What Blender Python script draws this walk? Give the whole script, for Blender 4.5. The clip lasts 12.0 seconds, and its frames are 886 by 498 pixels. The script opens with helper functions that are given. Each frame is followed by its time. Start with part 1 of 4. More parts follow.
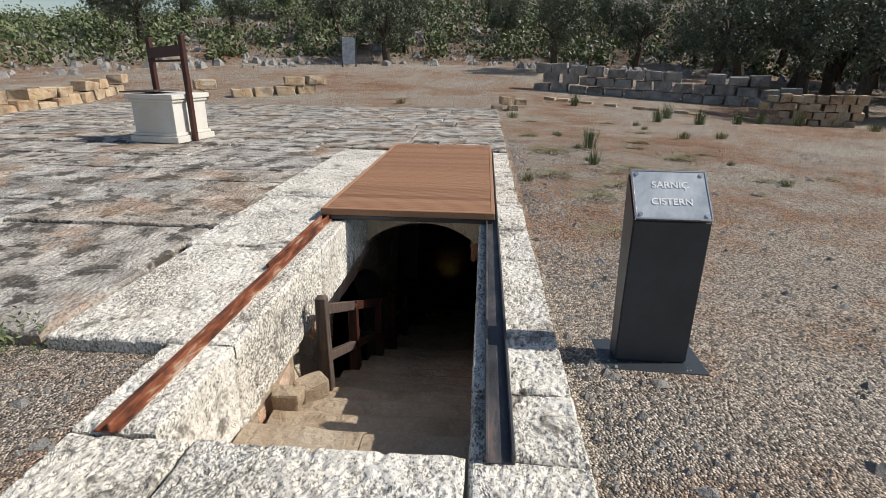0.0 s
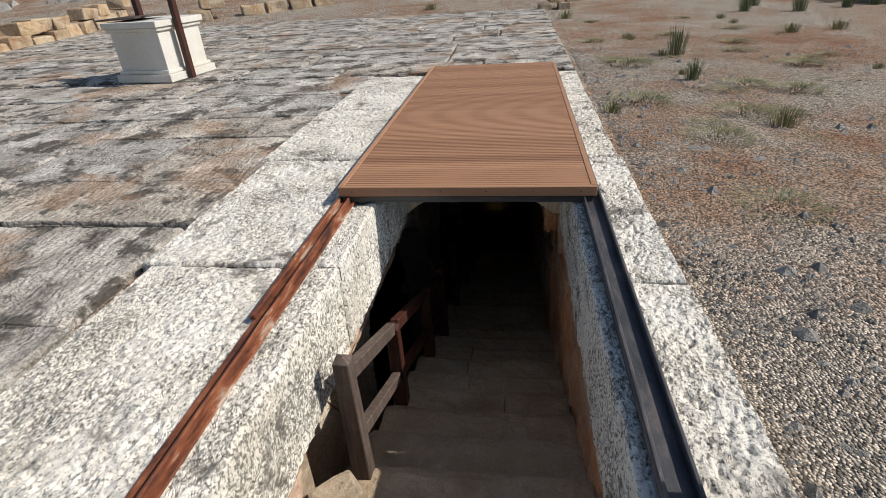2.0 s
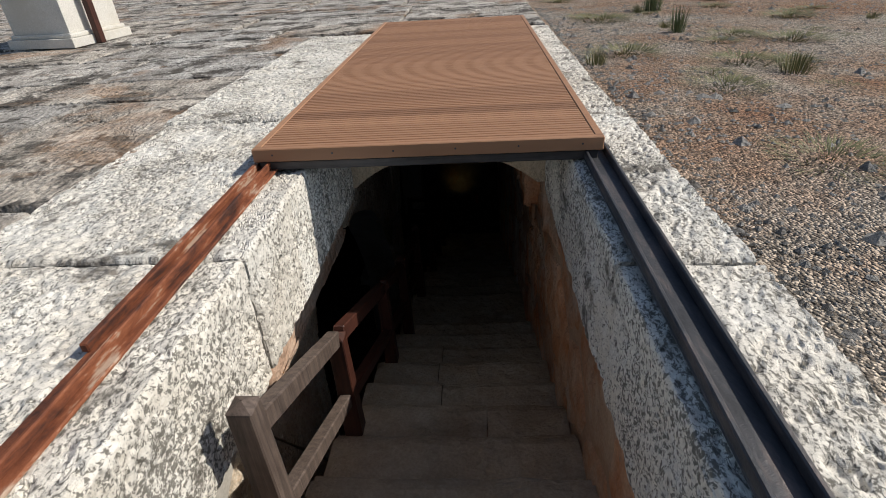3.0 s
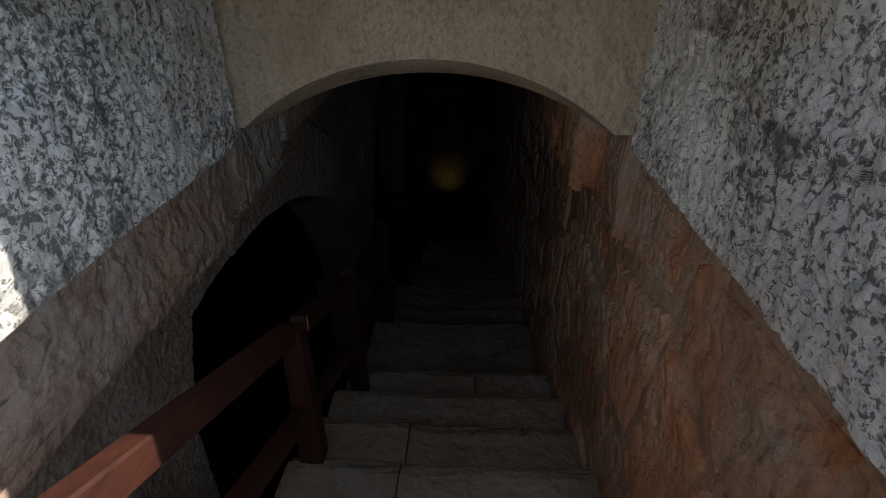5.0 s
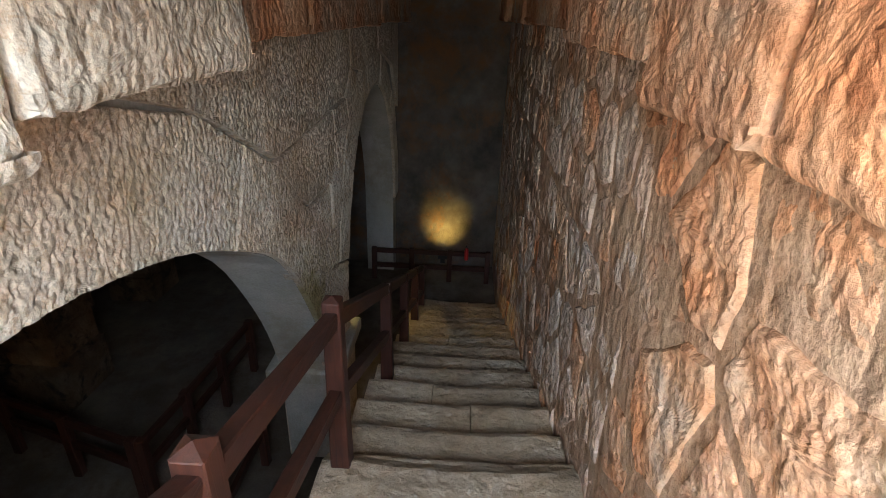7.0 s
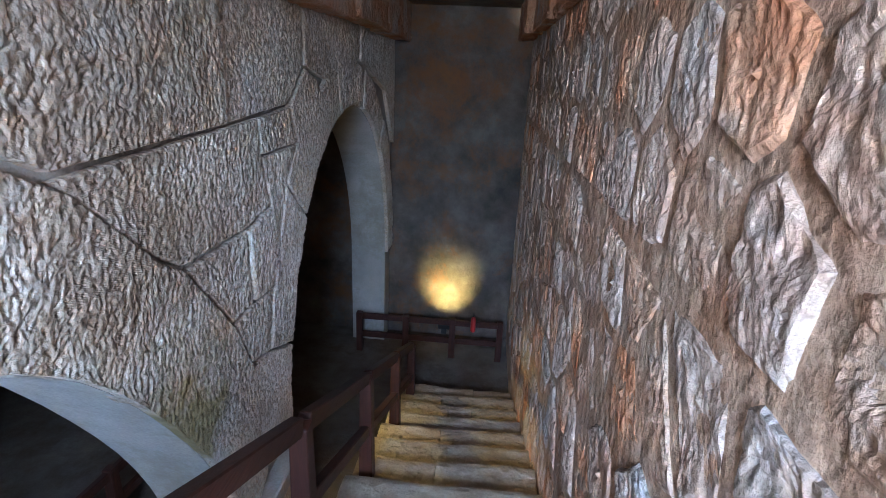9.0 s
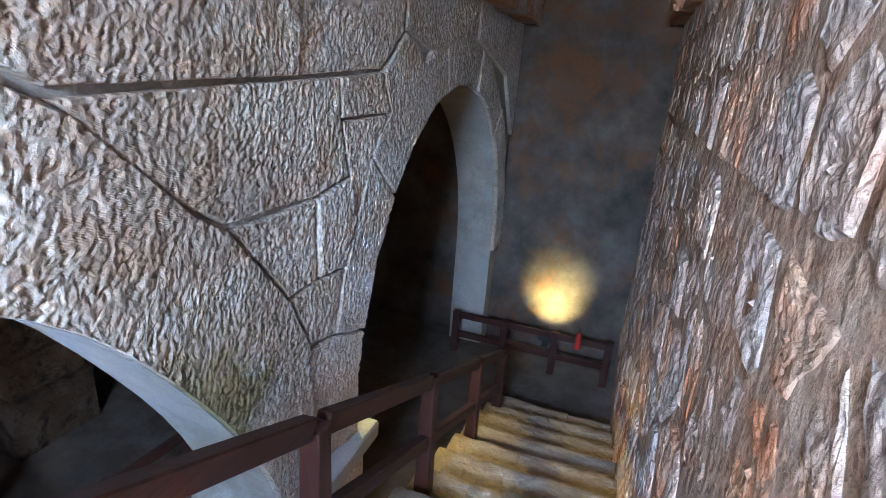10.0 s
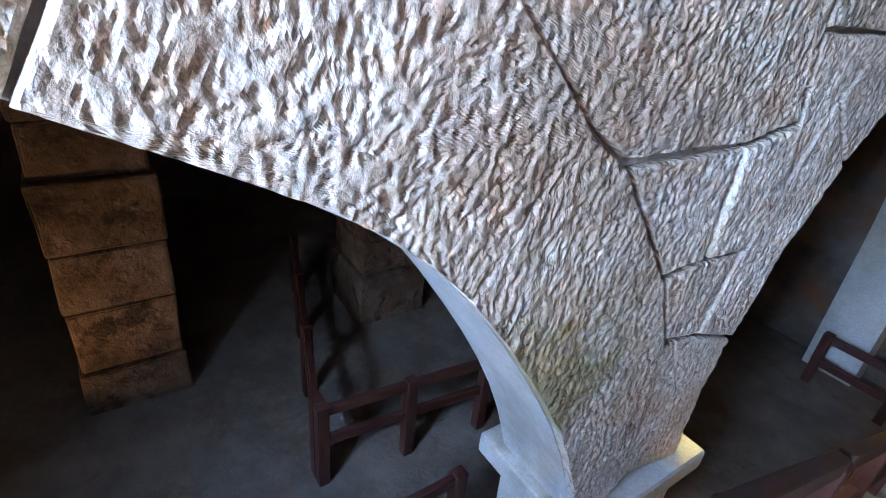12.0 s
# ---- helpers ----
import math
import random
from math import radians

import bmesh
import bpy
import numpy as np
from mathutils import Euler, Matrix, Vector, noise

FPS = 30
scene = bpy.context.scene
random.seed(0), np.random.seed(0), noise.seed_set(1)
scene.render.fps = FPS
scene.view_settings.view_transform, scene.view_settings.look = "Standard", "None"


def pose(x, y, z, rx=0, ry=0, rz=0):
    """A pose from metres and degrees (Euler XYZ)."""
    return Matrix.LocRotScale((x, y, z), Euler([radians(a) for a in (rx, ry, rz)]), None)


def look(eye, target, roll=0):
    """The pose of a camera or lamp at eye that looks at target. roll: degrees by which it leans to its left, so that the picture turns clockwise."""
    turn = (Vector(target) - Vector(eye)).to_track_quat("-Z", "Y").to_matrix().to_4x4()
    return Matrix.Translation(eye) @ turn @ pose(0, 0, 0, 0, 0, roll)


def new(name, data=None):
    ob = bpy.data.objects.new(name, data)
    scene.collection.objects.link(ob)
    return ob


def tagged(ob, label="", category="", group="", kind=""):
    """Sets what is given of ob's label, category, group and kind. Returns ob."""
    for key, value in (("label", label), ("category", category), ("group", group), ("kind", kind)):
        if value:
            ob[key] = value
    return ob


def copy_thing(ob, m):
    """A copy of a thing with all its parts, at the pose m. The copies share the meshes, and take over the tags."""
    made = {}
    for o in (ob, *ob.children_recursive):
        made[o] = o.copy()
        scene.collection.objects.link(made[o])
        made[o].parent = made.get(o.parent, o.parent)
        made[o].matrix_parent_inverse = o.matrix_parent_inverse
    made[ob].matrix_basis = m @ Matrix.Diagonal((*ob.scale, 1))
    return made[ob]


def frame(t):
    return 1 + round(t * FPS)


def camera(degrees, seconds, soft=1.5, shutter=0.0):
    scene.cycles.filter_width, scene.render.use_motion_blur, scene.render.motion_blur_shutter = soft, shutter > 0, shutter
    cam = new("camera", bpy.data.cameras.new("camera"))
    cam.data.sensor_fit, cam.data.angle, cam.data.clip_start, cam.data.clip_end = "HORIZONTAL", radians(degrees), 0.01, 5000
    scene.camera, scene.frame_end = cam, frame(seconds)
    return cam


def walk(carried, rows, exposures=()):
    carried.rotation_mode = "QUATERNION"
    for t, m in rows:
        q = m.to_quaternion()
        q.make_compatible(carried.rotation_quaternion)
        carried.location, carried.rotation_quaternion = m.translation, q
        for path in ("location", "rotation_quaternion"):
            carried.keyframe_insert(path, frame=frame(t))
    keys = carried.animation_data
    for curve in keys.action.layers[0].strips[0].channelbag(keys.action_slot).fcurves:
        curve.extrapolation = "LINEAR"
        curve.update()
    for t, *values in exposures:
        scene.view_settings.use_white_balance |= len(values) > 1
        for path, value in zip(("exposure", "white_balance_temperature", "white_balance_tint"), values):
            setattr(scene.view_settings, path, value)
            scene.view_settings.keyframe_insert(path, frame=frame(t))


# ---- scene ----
DEG = 81
cam = camera(DEG, 12.0, soft=0.8)
PATH = [
    (0, (0.716, -4.824, 1.456), (0.575, -2.944, 0.786), 0.7),
    (0.5, (0.627, -4.536, 1.452), (0.448, -2.672, 0.750), 0.9),
    (1, (0.485, -4.175, 1.482), (0.280, -2.341, 0.711), 0.2),
    (1.5, (0.474, -3.654, 1.473), (0.210, -1.886, 0.577), -2.4),
    (2, (0.341, -3.136, 1.410), (0.065, -1.408, 0.441), -3.8),
    (2.5, (0.242, -2.773, 1.197), (0.047, -1.066, 0.173), -3.4),
    (3, (0.253, -2.387, 0.950), (0.113, -0.674, -0.073), -3.8),
    (3.2, (0.236, -2.201, 0.844), (0.111, -0.471, -0.151), -3.4),
    (4.8, (0.200, -0.930, 0.170), (0.087, 0.790, -0.850), -0.1),
    (5, (0.165, -0.784, 0.031), (0.087, 0.941, -0.979), 0.3),
    (5.5, (0.119, -0.386, -0.208), (0.037, 1.394, -1.115), 2.4),
    (6, (0.124, 0.001, -0.354), (0.027, 1.794, -1.235), 3.9),
    (6.5, (0.136, 0.416, -0.522), (0.033, 2.223, -1.373), 2.8),
    (7, (0.082, 0.803, -0.643), (0.020, 2.621, -1.473), 2.1),
    (7.2, (0.077, 0.960, -0.770), (0.031, 2.810, -1.535), 2.0),
    (8.8, (0.246, 2.441, -1.221), (0.158, 4.341, -1.839), 3.2),
    (9, (0.223, 2.560, -1.192), (0.086, 4.449, -1.835), 2.7),
    (9.5, (0.299, 2.852, -1.276), (-0.091, 4.691, -1.960), 3.0),
    (10, (0.372, 3.042, -1.424), (-0.223, 4.838, -2.075), 4.4),
    (10.5, (0.245, 3.205, -1.464), (-0.416, 4.954, -2.175), 2.8),
    (11, (0.134, 3.372, -1.539), (-0.766, 4.973, -2.331), 3.5),
    (11.5, (-0.130, 3.515, -1.680), (-1.322, 4.850, -2.573), 5.0),
    (12, (-0.260, 3.430, -1.675), (-1.670, 4.475, -2.605), 6.0),
]
walk(cam, [(t, look(e, g, r)) for t, e, g, r in PATH],
     exposures=[(0, -0.05, 6500, 10), (2.4, -0.1, 6500, 10), (3.2, -0.25, 6500, 10), (4.8, -0.3, 6300, 10), (5.0, 0.4, 6300, 10), (5.5, 3.0, 7000, 10), (6.0, 4.1, 7500, 10), (6.5, 5.05, 7300, 10), (7.2, 6.1, 7000, 10), (8.8, 7.35, 5300, 10), (10.0, 7.9, 5150, 10), (12.0, 8.25, 4950, 10)])

LAMP_END, LAMP_STEP, LAMP_SIDE = 1.1, 1.4, 0.35

# ---- world and sun ----
SUN_FROM = Vector((1.0, 0.10, 0.93)).normalized()
world = bpy.data.worlds.new("sky")
scene.world = world
world.use_nodes = True
wn = world.node_tree.nodes
sky = wn.new("ShaderNodeTexSky")
sky.sky_type, sky.sun_disc = "NISHITA", False
sky.sun_elevation = math.asin(SUN_FROM.z)
sky.sun_rotation = math.atan2(SUN_FROM.x, SUN_FROM.y)
world.node_tree.links.new(sky.outputs[0], wn["Background"].inputs[0])
wn["Background"].inputs[1].default_value = 0.10
sun = new("sun", bpy.data.lights.new("sun", "SUN"))
sun.data.energy, sun.data.angle, sun.data.color = 4.8, radians(0.53), (1, 0.95, 0.87)
sun.matrix_world = look(SUN_FROM * 50, (0, 0, 0))
# daylight that falls from the open pit into the covered stair
skylight = new("pit_daylight", bpy.data.lights.new("pit_daylight", "AREA"))
skylight.data.shape, skylight.data.size, skylight.data.size_y = "RECTANGLE", 1.2, 1.0
skylight.data.energy, skylight.data.color = 1.5, (0.72, 0.85, 1.0)
skylight.matrix_world = look((-0.02, -0.12, -0.50), (-0.85, 2.0, -0.90))


# ---- materials ----
def mat(name, rough=0.8, metal=0.0):
    m = bpy.data.materials.new(name)
    m.use_nodes = True
    b = m.node_tree.nodes["Principled BSDF"]
    b.inputs["Roughness"].default_value, b.inputs["Metallic"].default_value = rough, metal
    return m, m.node_tree, b


def coords(nt, scale=(1, 1, 1), world_space=True):
    """Metre coordinates, shifted per object so that alike pieces differ."""
    n = nt.nodes
    mp = n.new("ShaderNodeMapping")
    mp.inputs["Scale"].default_value = scale
    if world_space:
        g = n.new("ShaderNodeNewGeometry")
        nt.links.new(g.outputs["Position"], mp.inputs["Vector"])
    else:
        tc = n.new("ShaderNodeTexCoord")
        nt.links.new(tc.outputs["Object"], mp.inputs["Vector"])
    return mp.outputs[0]


def noise_tex(nt, vec, scale, detail=4, rough=0.55, distort=0.0):
    t = nt.nodes.new("ShaderNodeTexNoise")
    t.inputs["Scale"].default_value, t.inputs["Detail"].default_value = scale, detail
    t.inputs["Roughness"].default_value, t.inputs["Distortion"].default_value = rough, distort
    nt.links.new(vec, t.inputs["Vector"])
    return t.outputs["Fac"]


def ramp(nt, fac, stops):
    r = nt.nodes.new("ShaderNodeValToRGB")
    while len(r.color_ramp.elements) < len(stops):
        r.color_ramp.elements.new(0.5)
    for e, (p, c) in zip(r.color_ramp.elements, stops):
        e.position = p
        e.color = (*c, 1) if len(c) == 3 else c
    nt.links.new(fac, r.inputs[0])
    return r.outputs[0]


def mix(nt, fac, a, b, mode="MIX"):
    m = nt.nodes.new("ShaderNodeMix")
    m.data_type, m.blend_type = "RGBA", mode
    for s, v in ((m.inputs[0], fac), (m.inputs[6], a), (m.inputs[7], b)):
        if isinstance(v, (int, float)):
            s.default_value = v
        elif isinstance(v, tuple):
            s.default_value = (*v, 1)
        else:
            nt.links.new(v, s)
    return m.outputs[2]


def math_node(nt, op, a, b=0.0):
    m = nt.nodes.new("ShaderNodeMath")
    m.operation = op
    for s, v in ((m.inputs[0], a), (m.inputs[1], b)):
        if isinstance(v, (int, float)):
            s.default_value = v
        else:
            nt.links.new(v, s)
    return m.outputs[0]


def bump(nt, b, height, dist, strength=1.0):
    n = nt.nodes.new("ShaderNodeBump")
    n.inputs["Distance"].default_value, n.inputs["Strength"].default_value = dist, strength
    nt.links.new(height, n.inputs["Height"])
    nt.links.new(n.outputs[0], b.inputs["Normal"])


def obj_random(nt):
    return nt.nodes.new("ShaderNodeObjectInfo").outputs["Random"]


def stone_mat(name, stops, peck=(24, 24, 9), peck_depth=0.012, stain=None, stain_scale=1.3, stain_at=(0.5, 0.66), tint=0.25, fine=60, rough=0.88, specks=0.0, ochre=0.0, algae=0.0, tan_mottle=0.0):
    """Hewn stone: mottled colour, pick marks, fine grain, stains with their own shapes."""
    m, nt, b = mat(name, rough)
    b.inputs["Specular IOR Level"].default_value = 0.2
    w = coords(nt)
    big = noise_tex(nt, w, 2.2, 6, 0.62)
    col = ramp(nt, big, stops)
    grain = noise_tex(nt, w, fine, 4, 0.6)
    col = mix(nt, 0.35, col, ramp(nt, grain, [(0.3, (0.35, 0.33, 0.3)), (0.7, (1, 1, 1))]), "MULTIPLY")
    col = mix(nt, tint, col, ramp(nt, obj_random(nt), [(0, (0.6, 0.58, 0.56)), (0.5, (1, 1, 1)), (1, (1, 0.86, 0.7))]), "MULTIPLY")
    if stain:
        s = noise_tex(nt, w, stain_scale, 7, 0.68, 0.4)
        s2 = noise_tex(nt, w, 14, 5, 0.7)
        s = math_node(nt, "ADD", math_node(nt, "MULTIPLY", s, 0.75), math_node(nt, "MULTIPLY", s2, 0.25))
        col = mix(nt, ramp(nt, s, [(stain_at[0], (0, 0, 0)), (stain_at[1], (1, 1, 1))]), col, stain)
    if ochre:
        o = noise_tex(nt, w, 0.8, 6, 0.65, 0.6)
        col = mix(nt, ramp(nt, o, [(0.54, (0, 0, 0)), (0.62, (ochre, ochre, ochre))]), col, (0.36, 0.22, 0.13))
    if tan_mottle:
        # tan blotches a finger wide, scattered by noise
        pt = noise_tex(nt, w, 26, 5, 0.7, 0.6)
        col = mix(nt, ramp(nt, pt, [(0.50, (0, 0, 0)), (0.62, (tan_mottle, tan_mottle, tan_mottle))]), col, (0.46, 0.31, 0.19))
    if algae:
        sep = nt.nodes.new("ShaderNodeSeparateXYZ")
        nt.links.new(w, sep.inputs[0])
        # a green-brown tide mark round the foot of the near arch
        dy = math_node(nt, "ABSOLUTE", math_node(nt, "SUBTRACT", sep.outputs[1], 4.55))
        dz = math_node(nt, "ABSOLUTE", math_node(nt, "ADD", sep.outputs[2], 2.95))
        far = math_node(nt, "ADD", math_node(nt, "MULTIPLY", dy, 0.75), math_node(nt, "MULTIPLY", dz, 0.85))
        patchy = math_node(nt, "ADD", math_node(nt, "MULTIPLY", noise_tex(nt, w, 4.5, 7, 0.72), 1.3), math_node(nt, "MULTIPLY", far, -0.75))
        col = mix(nt, ramp(nt, patchy, [(0.24, (0, 0, 0)), (0.52, (algae, algae, algae))]), col, (0.30, 0.245, 0.10))
    # dark specks colour in lodged dirt and the shade of small pits
    if specks:
        k = noise_tex(nt, coords(nt, (1, 0.6, 0.6)), 95, 5, 0.75, 0.5)
        gate = noise_tex(nt, w, 1.7, 4, 0.6)
        k = math_node(nt, "ADD", k, math_node(nt, "MULTIPLY", gate, 0.35))
        col = mix(nt, ramp(nt, k, [(0.69, (0, 0, 0)), (0.745, (specks, specks, specks))]), col, (0.13, 0.12, 0.10))
    nt.links.new(col, b.inputs["Base Color"])
    pv = coords(nt, peck)
    p = nt.nodes.new("ShaderNodeTexVoronoi")
    p.feature = "SMOOTH_F1"
    p.inputs["Scale"].default_value, p.inputs["Smoothness"].default_value = 1.0, 0.5
    wob = noise_tex(nt, w, 9, 3)
    addv = nt.nodes.new("ShaderNodeVectorMath")
    addv.operation = "ADD"
    nt.links.new(pv, addv.inputs[0])
    sc = math_node(nt, "MULTIPLY", wob, 1.6)
    nt.links.new(sc, addv.inputs[1])
    nt.links.new(addv.outputs[0], p.inputs["Vector"])
    h = math_node(nt, "ADD", p.outputs["Distance"], math_node(nt, "MULTIPLY", noise_tex(nt, w, 30, 5, 0.7), 0.7))
    bump(nt, b, h, peck_depth)
    return m


LIME = stone_mat("pecked_limestone", [(0.3, (0.74, 0.69, 0.60)), (0.5, (0.84, 0.80, 0.72)), (0.7, (0.88, 0.86, 0.80))], stain=(0.20, 0.18, 0.155), stain_scale=3.0, stain_at=(0.545, 0.62), tint=0.12, specks=0.9)
SLAB = stone_mat("weathered_slab", [(0.34, (0.32, 0.29, 0.26)), (0.5, (0.52, 0.495, 0.455)), (0.62, (0.72, 0.69, 0.64))], peck=(30, 12, 30), peck_depth=0.015,
                 stain=(0.085, 0.075, 0.065), stain_scale=2.4, stain_at=(0.50, 0.56), tint=0.5, fine=35, specks=0.8, ochre=0.6)
ARCH = stone_mat("arch_stone", [(0.3, (0.62, 0.50, 0.37)), (0.5, (0.76, 0.67, 0.55)), (0.7, (0.82, 0.76, 0.67))], peck=(30, 30, 20), peck_depth=0.014, stain=(0.34, 0.27, 0.16), stain_at=(0.56, 0.68), tint=0.22, specks=0.3, algae=0.85, ochre=0.4, tan_mottle=0.6)
SMOOTH = stone_mat("dressed_soffit", [(0.3, (0.42, 0.39, 0.34)), (0.7, (0.60, 0.57, 0.52))], peck=(9, 9, 9), peck_depth=0.006, stain=(0.33, 0.29, 0.22), tint=0.1)
RUBBLE = stone_mat("rubble_stone", [(0.28, (0.46, 0.15, 0.06)), (0.42, (0.62, 0.31, 0.17)), (0.58, (0.68, 0.47, 0.33)), (0.72, (0.63, 0.56, 0.50))], peck=(18, 18, 9), peck_depth=0.02, stain=(0.42, 0.19, 0.09), stain_scale=0.9, stain_at=(0.54, 0.64), tint=0.6)
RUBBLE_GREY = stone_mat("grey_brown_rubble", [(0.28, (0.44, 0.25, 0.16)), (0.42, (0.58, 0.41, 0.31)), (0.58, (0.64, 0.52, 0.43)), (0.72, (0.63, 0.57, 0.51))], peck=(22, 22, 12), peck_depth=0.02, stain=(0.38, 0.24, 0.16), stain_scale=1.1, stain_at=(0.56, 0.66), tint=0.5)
MORTAR = stone_mat("lime_mortar", [(0.3, (0.44, 0.25, 0.15)), (0.7, (0.62, 0.46, 0.33))], peck=(14, 14, 8), peck_depth=0.02, stain=(0.40, 0.21, 0.11), tint=0.0)
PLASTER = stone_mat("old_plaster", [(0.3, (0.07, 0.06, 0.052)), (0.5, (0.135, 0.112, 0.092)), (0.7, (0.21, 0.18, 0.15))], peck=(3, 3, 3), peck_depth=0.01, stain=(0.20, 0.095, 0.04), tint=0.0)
STEP = stone_mat("worn_step_stone", [(0.3, (0.40, 0.30, 0.20)), (0.5, (0.50, 0.40, 0.29)), (0.7, (0.58, 0.49, 0.38))], peck=(12, 12, 12), peck_depth=0.02, stain=(0.30, 0.22, 0.15), tint=0.3)
MARBLE = stone_mat("white_marble", [(0.3, (0.70, 0.67, 0.60)), (0.7, (0.80, 0.78, 0.73))], peck=(4, 4, 4), peck_depth=0.002, stain=(0.6, 0.56, 0.48), tint=0.05, rough=0.6)
DARK_EARTH = stone_mat("dark_brown_earth", [(0.3, (0.10, 0.083, 0.068)), (0.5, (0.16, 0.135, 0.112)), (0.7, (0.22, 0.185, 0.155))], peck=(4, 4, 4), peck_depth=0.01, stain=(0.09, 0.065, 0.045), tint=0.2)
OCHRE = stone_mat("ochre_block", [(0.3, (0.42, 0.26, 0.15)), (0.5, (0.58, 0.45, 0.30)), (0.7, (0.62, 0.55, 0.45))], peck=(9, 9, 9), peck_depth=0.03, stain=(0.16, 0.13, 0.11), tint=0.4)
ROCK = stone_mat("grey_rock", [(0.3, (0.22, 0.21, 0.20)), (0.5, (0.36, 0.35, 0.33)), (0.7, (0.5, 0.48, 0.45))], peck=(5, 5, 5), peck_depth=0.05, stain=(0.12, 0.11, 0.10), tint=0.3)


def wood_mat(name, dark, light, rough=0.5, axis=(40, 40, 2.5), bumpd=0.002):
    m, nt, b = mat(name, rough)
    g = noise_tex(nt, coords(nt, axis, False), 1, 6, 0.65, 0.6)
    col = ramp(nt, g, [(0.3, dark), (0.7, light)])
    col = mix(nt, 0.6, col, ramp(nt, noise_tex(nt, coords(nt), 7, 5, 0.7), [(0.35, (0.5, 0.45, 0.42)), (0.65, (1, 1, 1))]), "MULTIPLY")
    nt.links.new(col, b.inputs["Base Color"])
    bump(nt, b, g, bumpd)
    return m


WOOD = wood_mat("stained_wood", (0.035, 0.010, 0.006), (0.085, 0.024, 0.012), 0.55)
WOODRAIL = wood_mat("stained_rail_wood", (0.035, 0.010, 0.006), (0.085, 0.024, 0.012), 0.55, (40, 2.5, 40))
OLDWOOD = wood_mat("greyed_wood", (0.05, 0.035, 0.028), (0.17, 0.125, 0.10), 0.75)
BEAM = wood_mat("flaking_dark_beam", (0.025, 0.022, 0.02), (0.09, 0.08, 0.075), 0.6, (2.5, 40, 40))


def deck_mat():
    m, nt, b = mat("composite_decking", 0.62)
    w = coords(nt)
    col = ramp(nt, noise_tex(nt, coords(nt, (0.25, 110, 4)), 1, 4, 0.6), [(0.3, (0.33, 0.17, 0.09)), (0.7, (0.45, 0.245, 0.135))])
    col = mix(nt, 0.7, col, ramp(nt, obj_random(nt), [(0, (0.55, 0.5, 0.48)), (0.5, (0.85, 0.82, 0.8)), (1, (1.0, 1.0, 1.0))]), "MULTIPLY")
    nt.links.new(col, b.inputs["Base Color"])
    bump(nt, b, noise_tex(nt, w, 180, 3), 0.001)
    return m


DECK = deck_mat()


def metal_mat(name, stops, scale=6, rough=0.6, metal=0.4, bumpd=0.003):
    m, nt, b = mat(name, rough, metal)
    w = coords(nt, (1, 0.25, 1))
    n = noise_tex(nt, w, scale, 8, 0.7, 0.3)
    nt.links.new(ramp(nt, n, stops), b.inputs["Base Color"])
    bump(nt, b, noise_tex(nt, coords(nt), 60, 5, 0.7), bumpd)
    return m


RUST = metal_mat("rusted_steel", [(0.36, (0.05, 0.018, 0.011)), (0.47, (0.17, 0.05, 0.02)), (0.56, (0.27, 0.09, 0.038)), (0.63, (0.46, 0.34, 0.25))], 14, 0.8, 0.1)
DARKSTEEL = metal_mat("dark_painted_steel", [(0.35, (0.035, 0.035, 0.038)), (0.5, (0.07, 0.07, 0.075)), (0.62, (0.16, 0.13, 0.12)), (0.7, (0.22, 0.12, 0.08))], 8, 0.5, 0.3)
SIGNGREY = metal_mat("slate_grey_paint", [(0.3, (0.028, 0.034, 0.040)), (0.7, (0.05, 0.058, 0.066))], 4, 0.42, 0.0, 0.0005)
# tones raised to put the sky's reflection into the face colour
SIGNFACE = metal_mat("sky_tinted_sign_face", [(0.35, (0.28, 0.32, 0.36)), (0.5, (0.40, 0.44, 0.48)), (0.68, (0.56, 0.59, 0.62))], 5, 0.25, 0.0, 0.0003)
WHITEPAINT = metal_mat("white_sign_paint", [(0.3, (0.75, 0.75, 0.75)), (0.7, (0.85, 0.85, 0.85))], 3, 0.5, 0.0, 0.0002)
CHROME = metal_mat("steel_stud", [(0.3, (0.6, 0.6, 0.6)), (0.7, (0.7, 0.7, 0.7))], 3, 0.25, 1.0, 0.0002)
RED = metal_mat("red_paint", [(0.3, (0.40, 0.015, 0.012)), (0.7, (0.52, 0.03, 0.02))], 3, 0.35, 0.0, 0.0003)
BLACK = metal_mat("black_rubber", [(0.3, (0.015, 0.015, 0.015)), (0.7, (0.03, 0.03, 0.03))], 3, 0.6, 0.0, 0.0003)


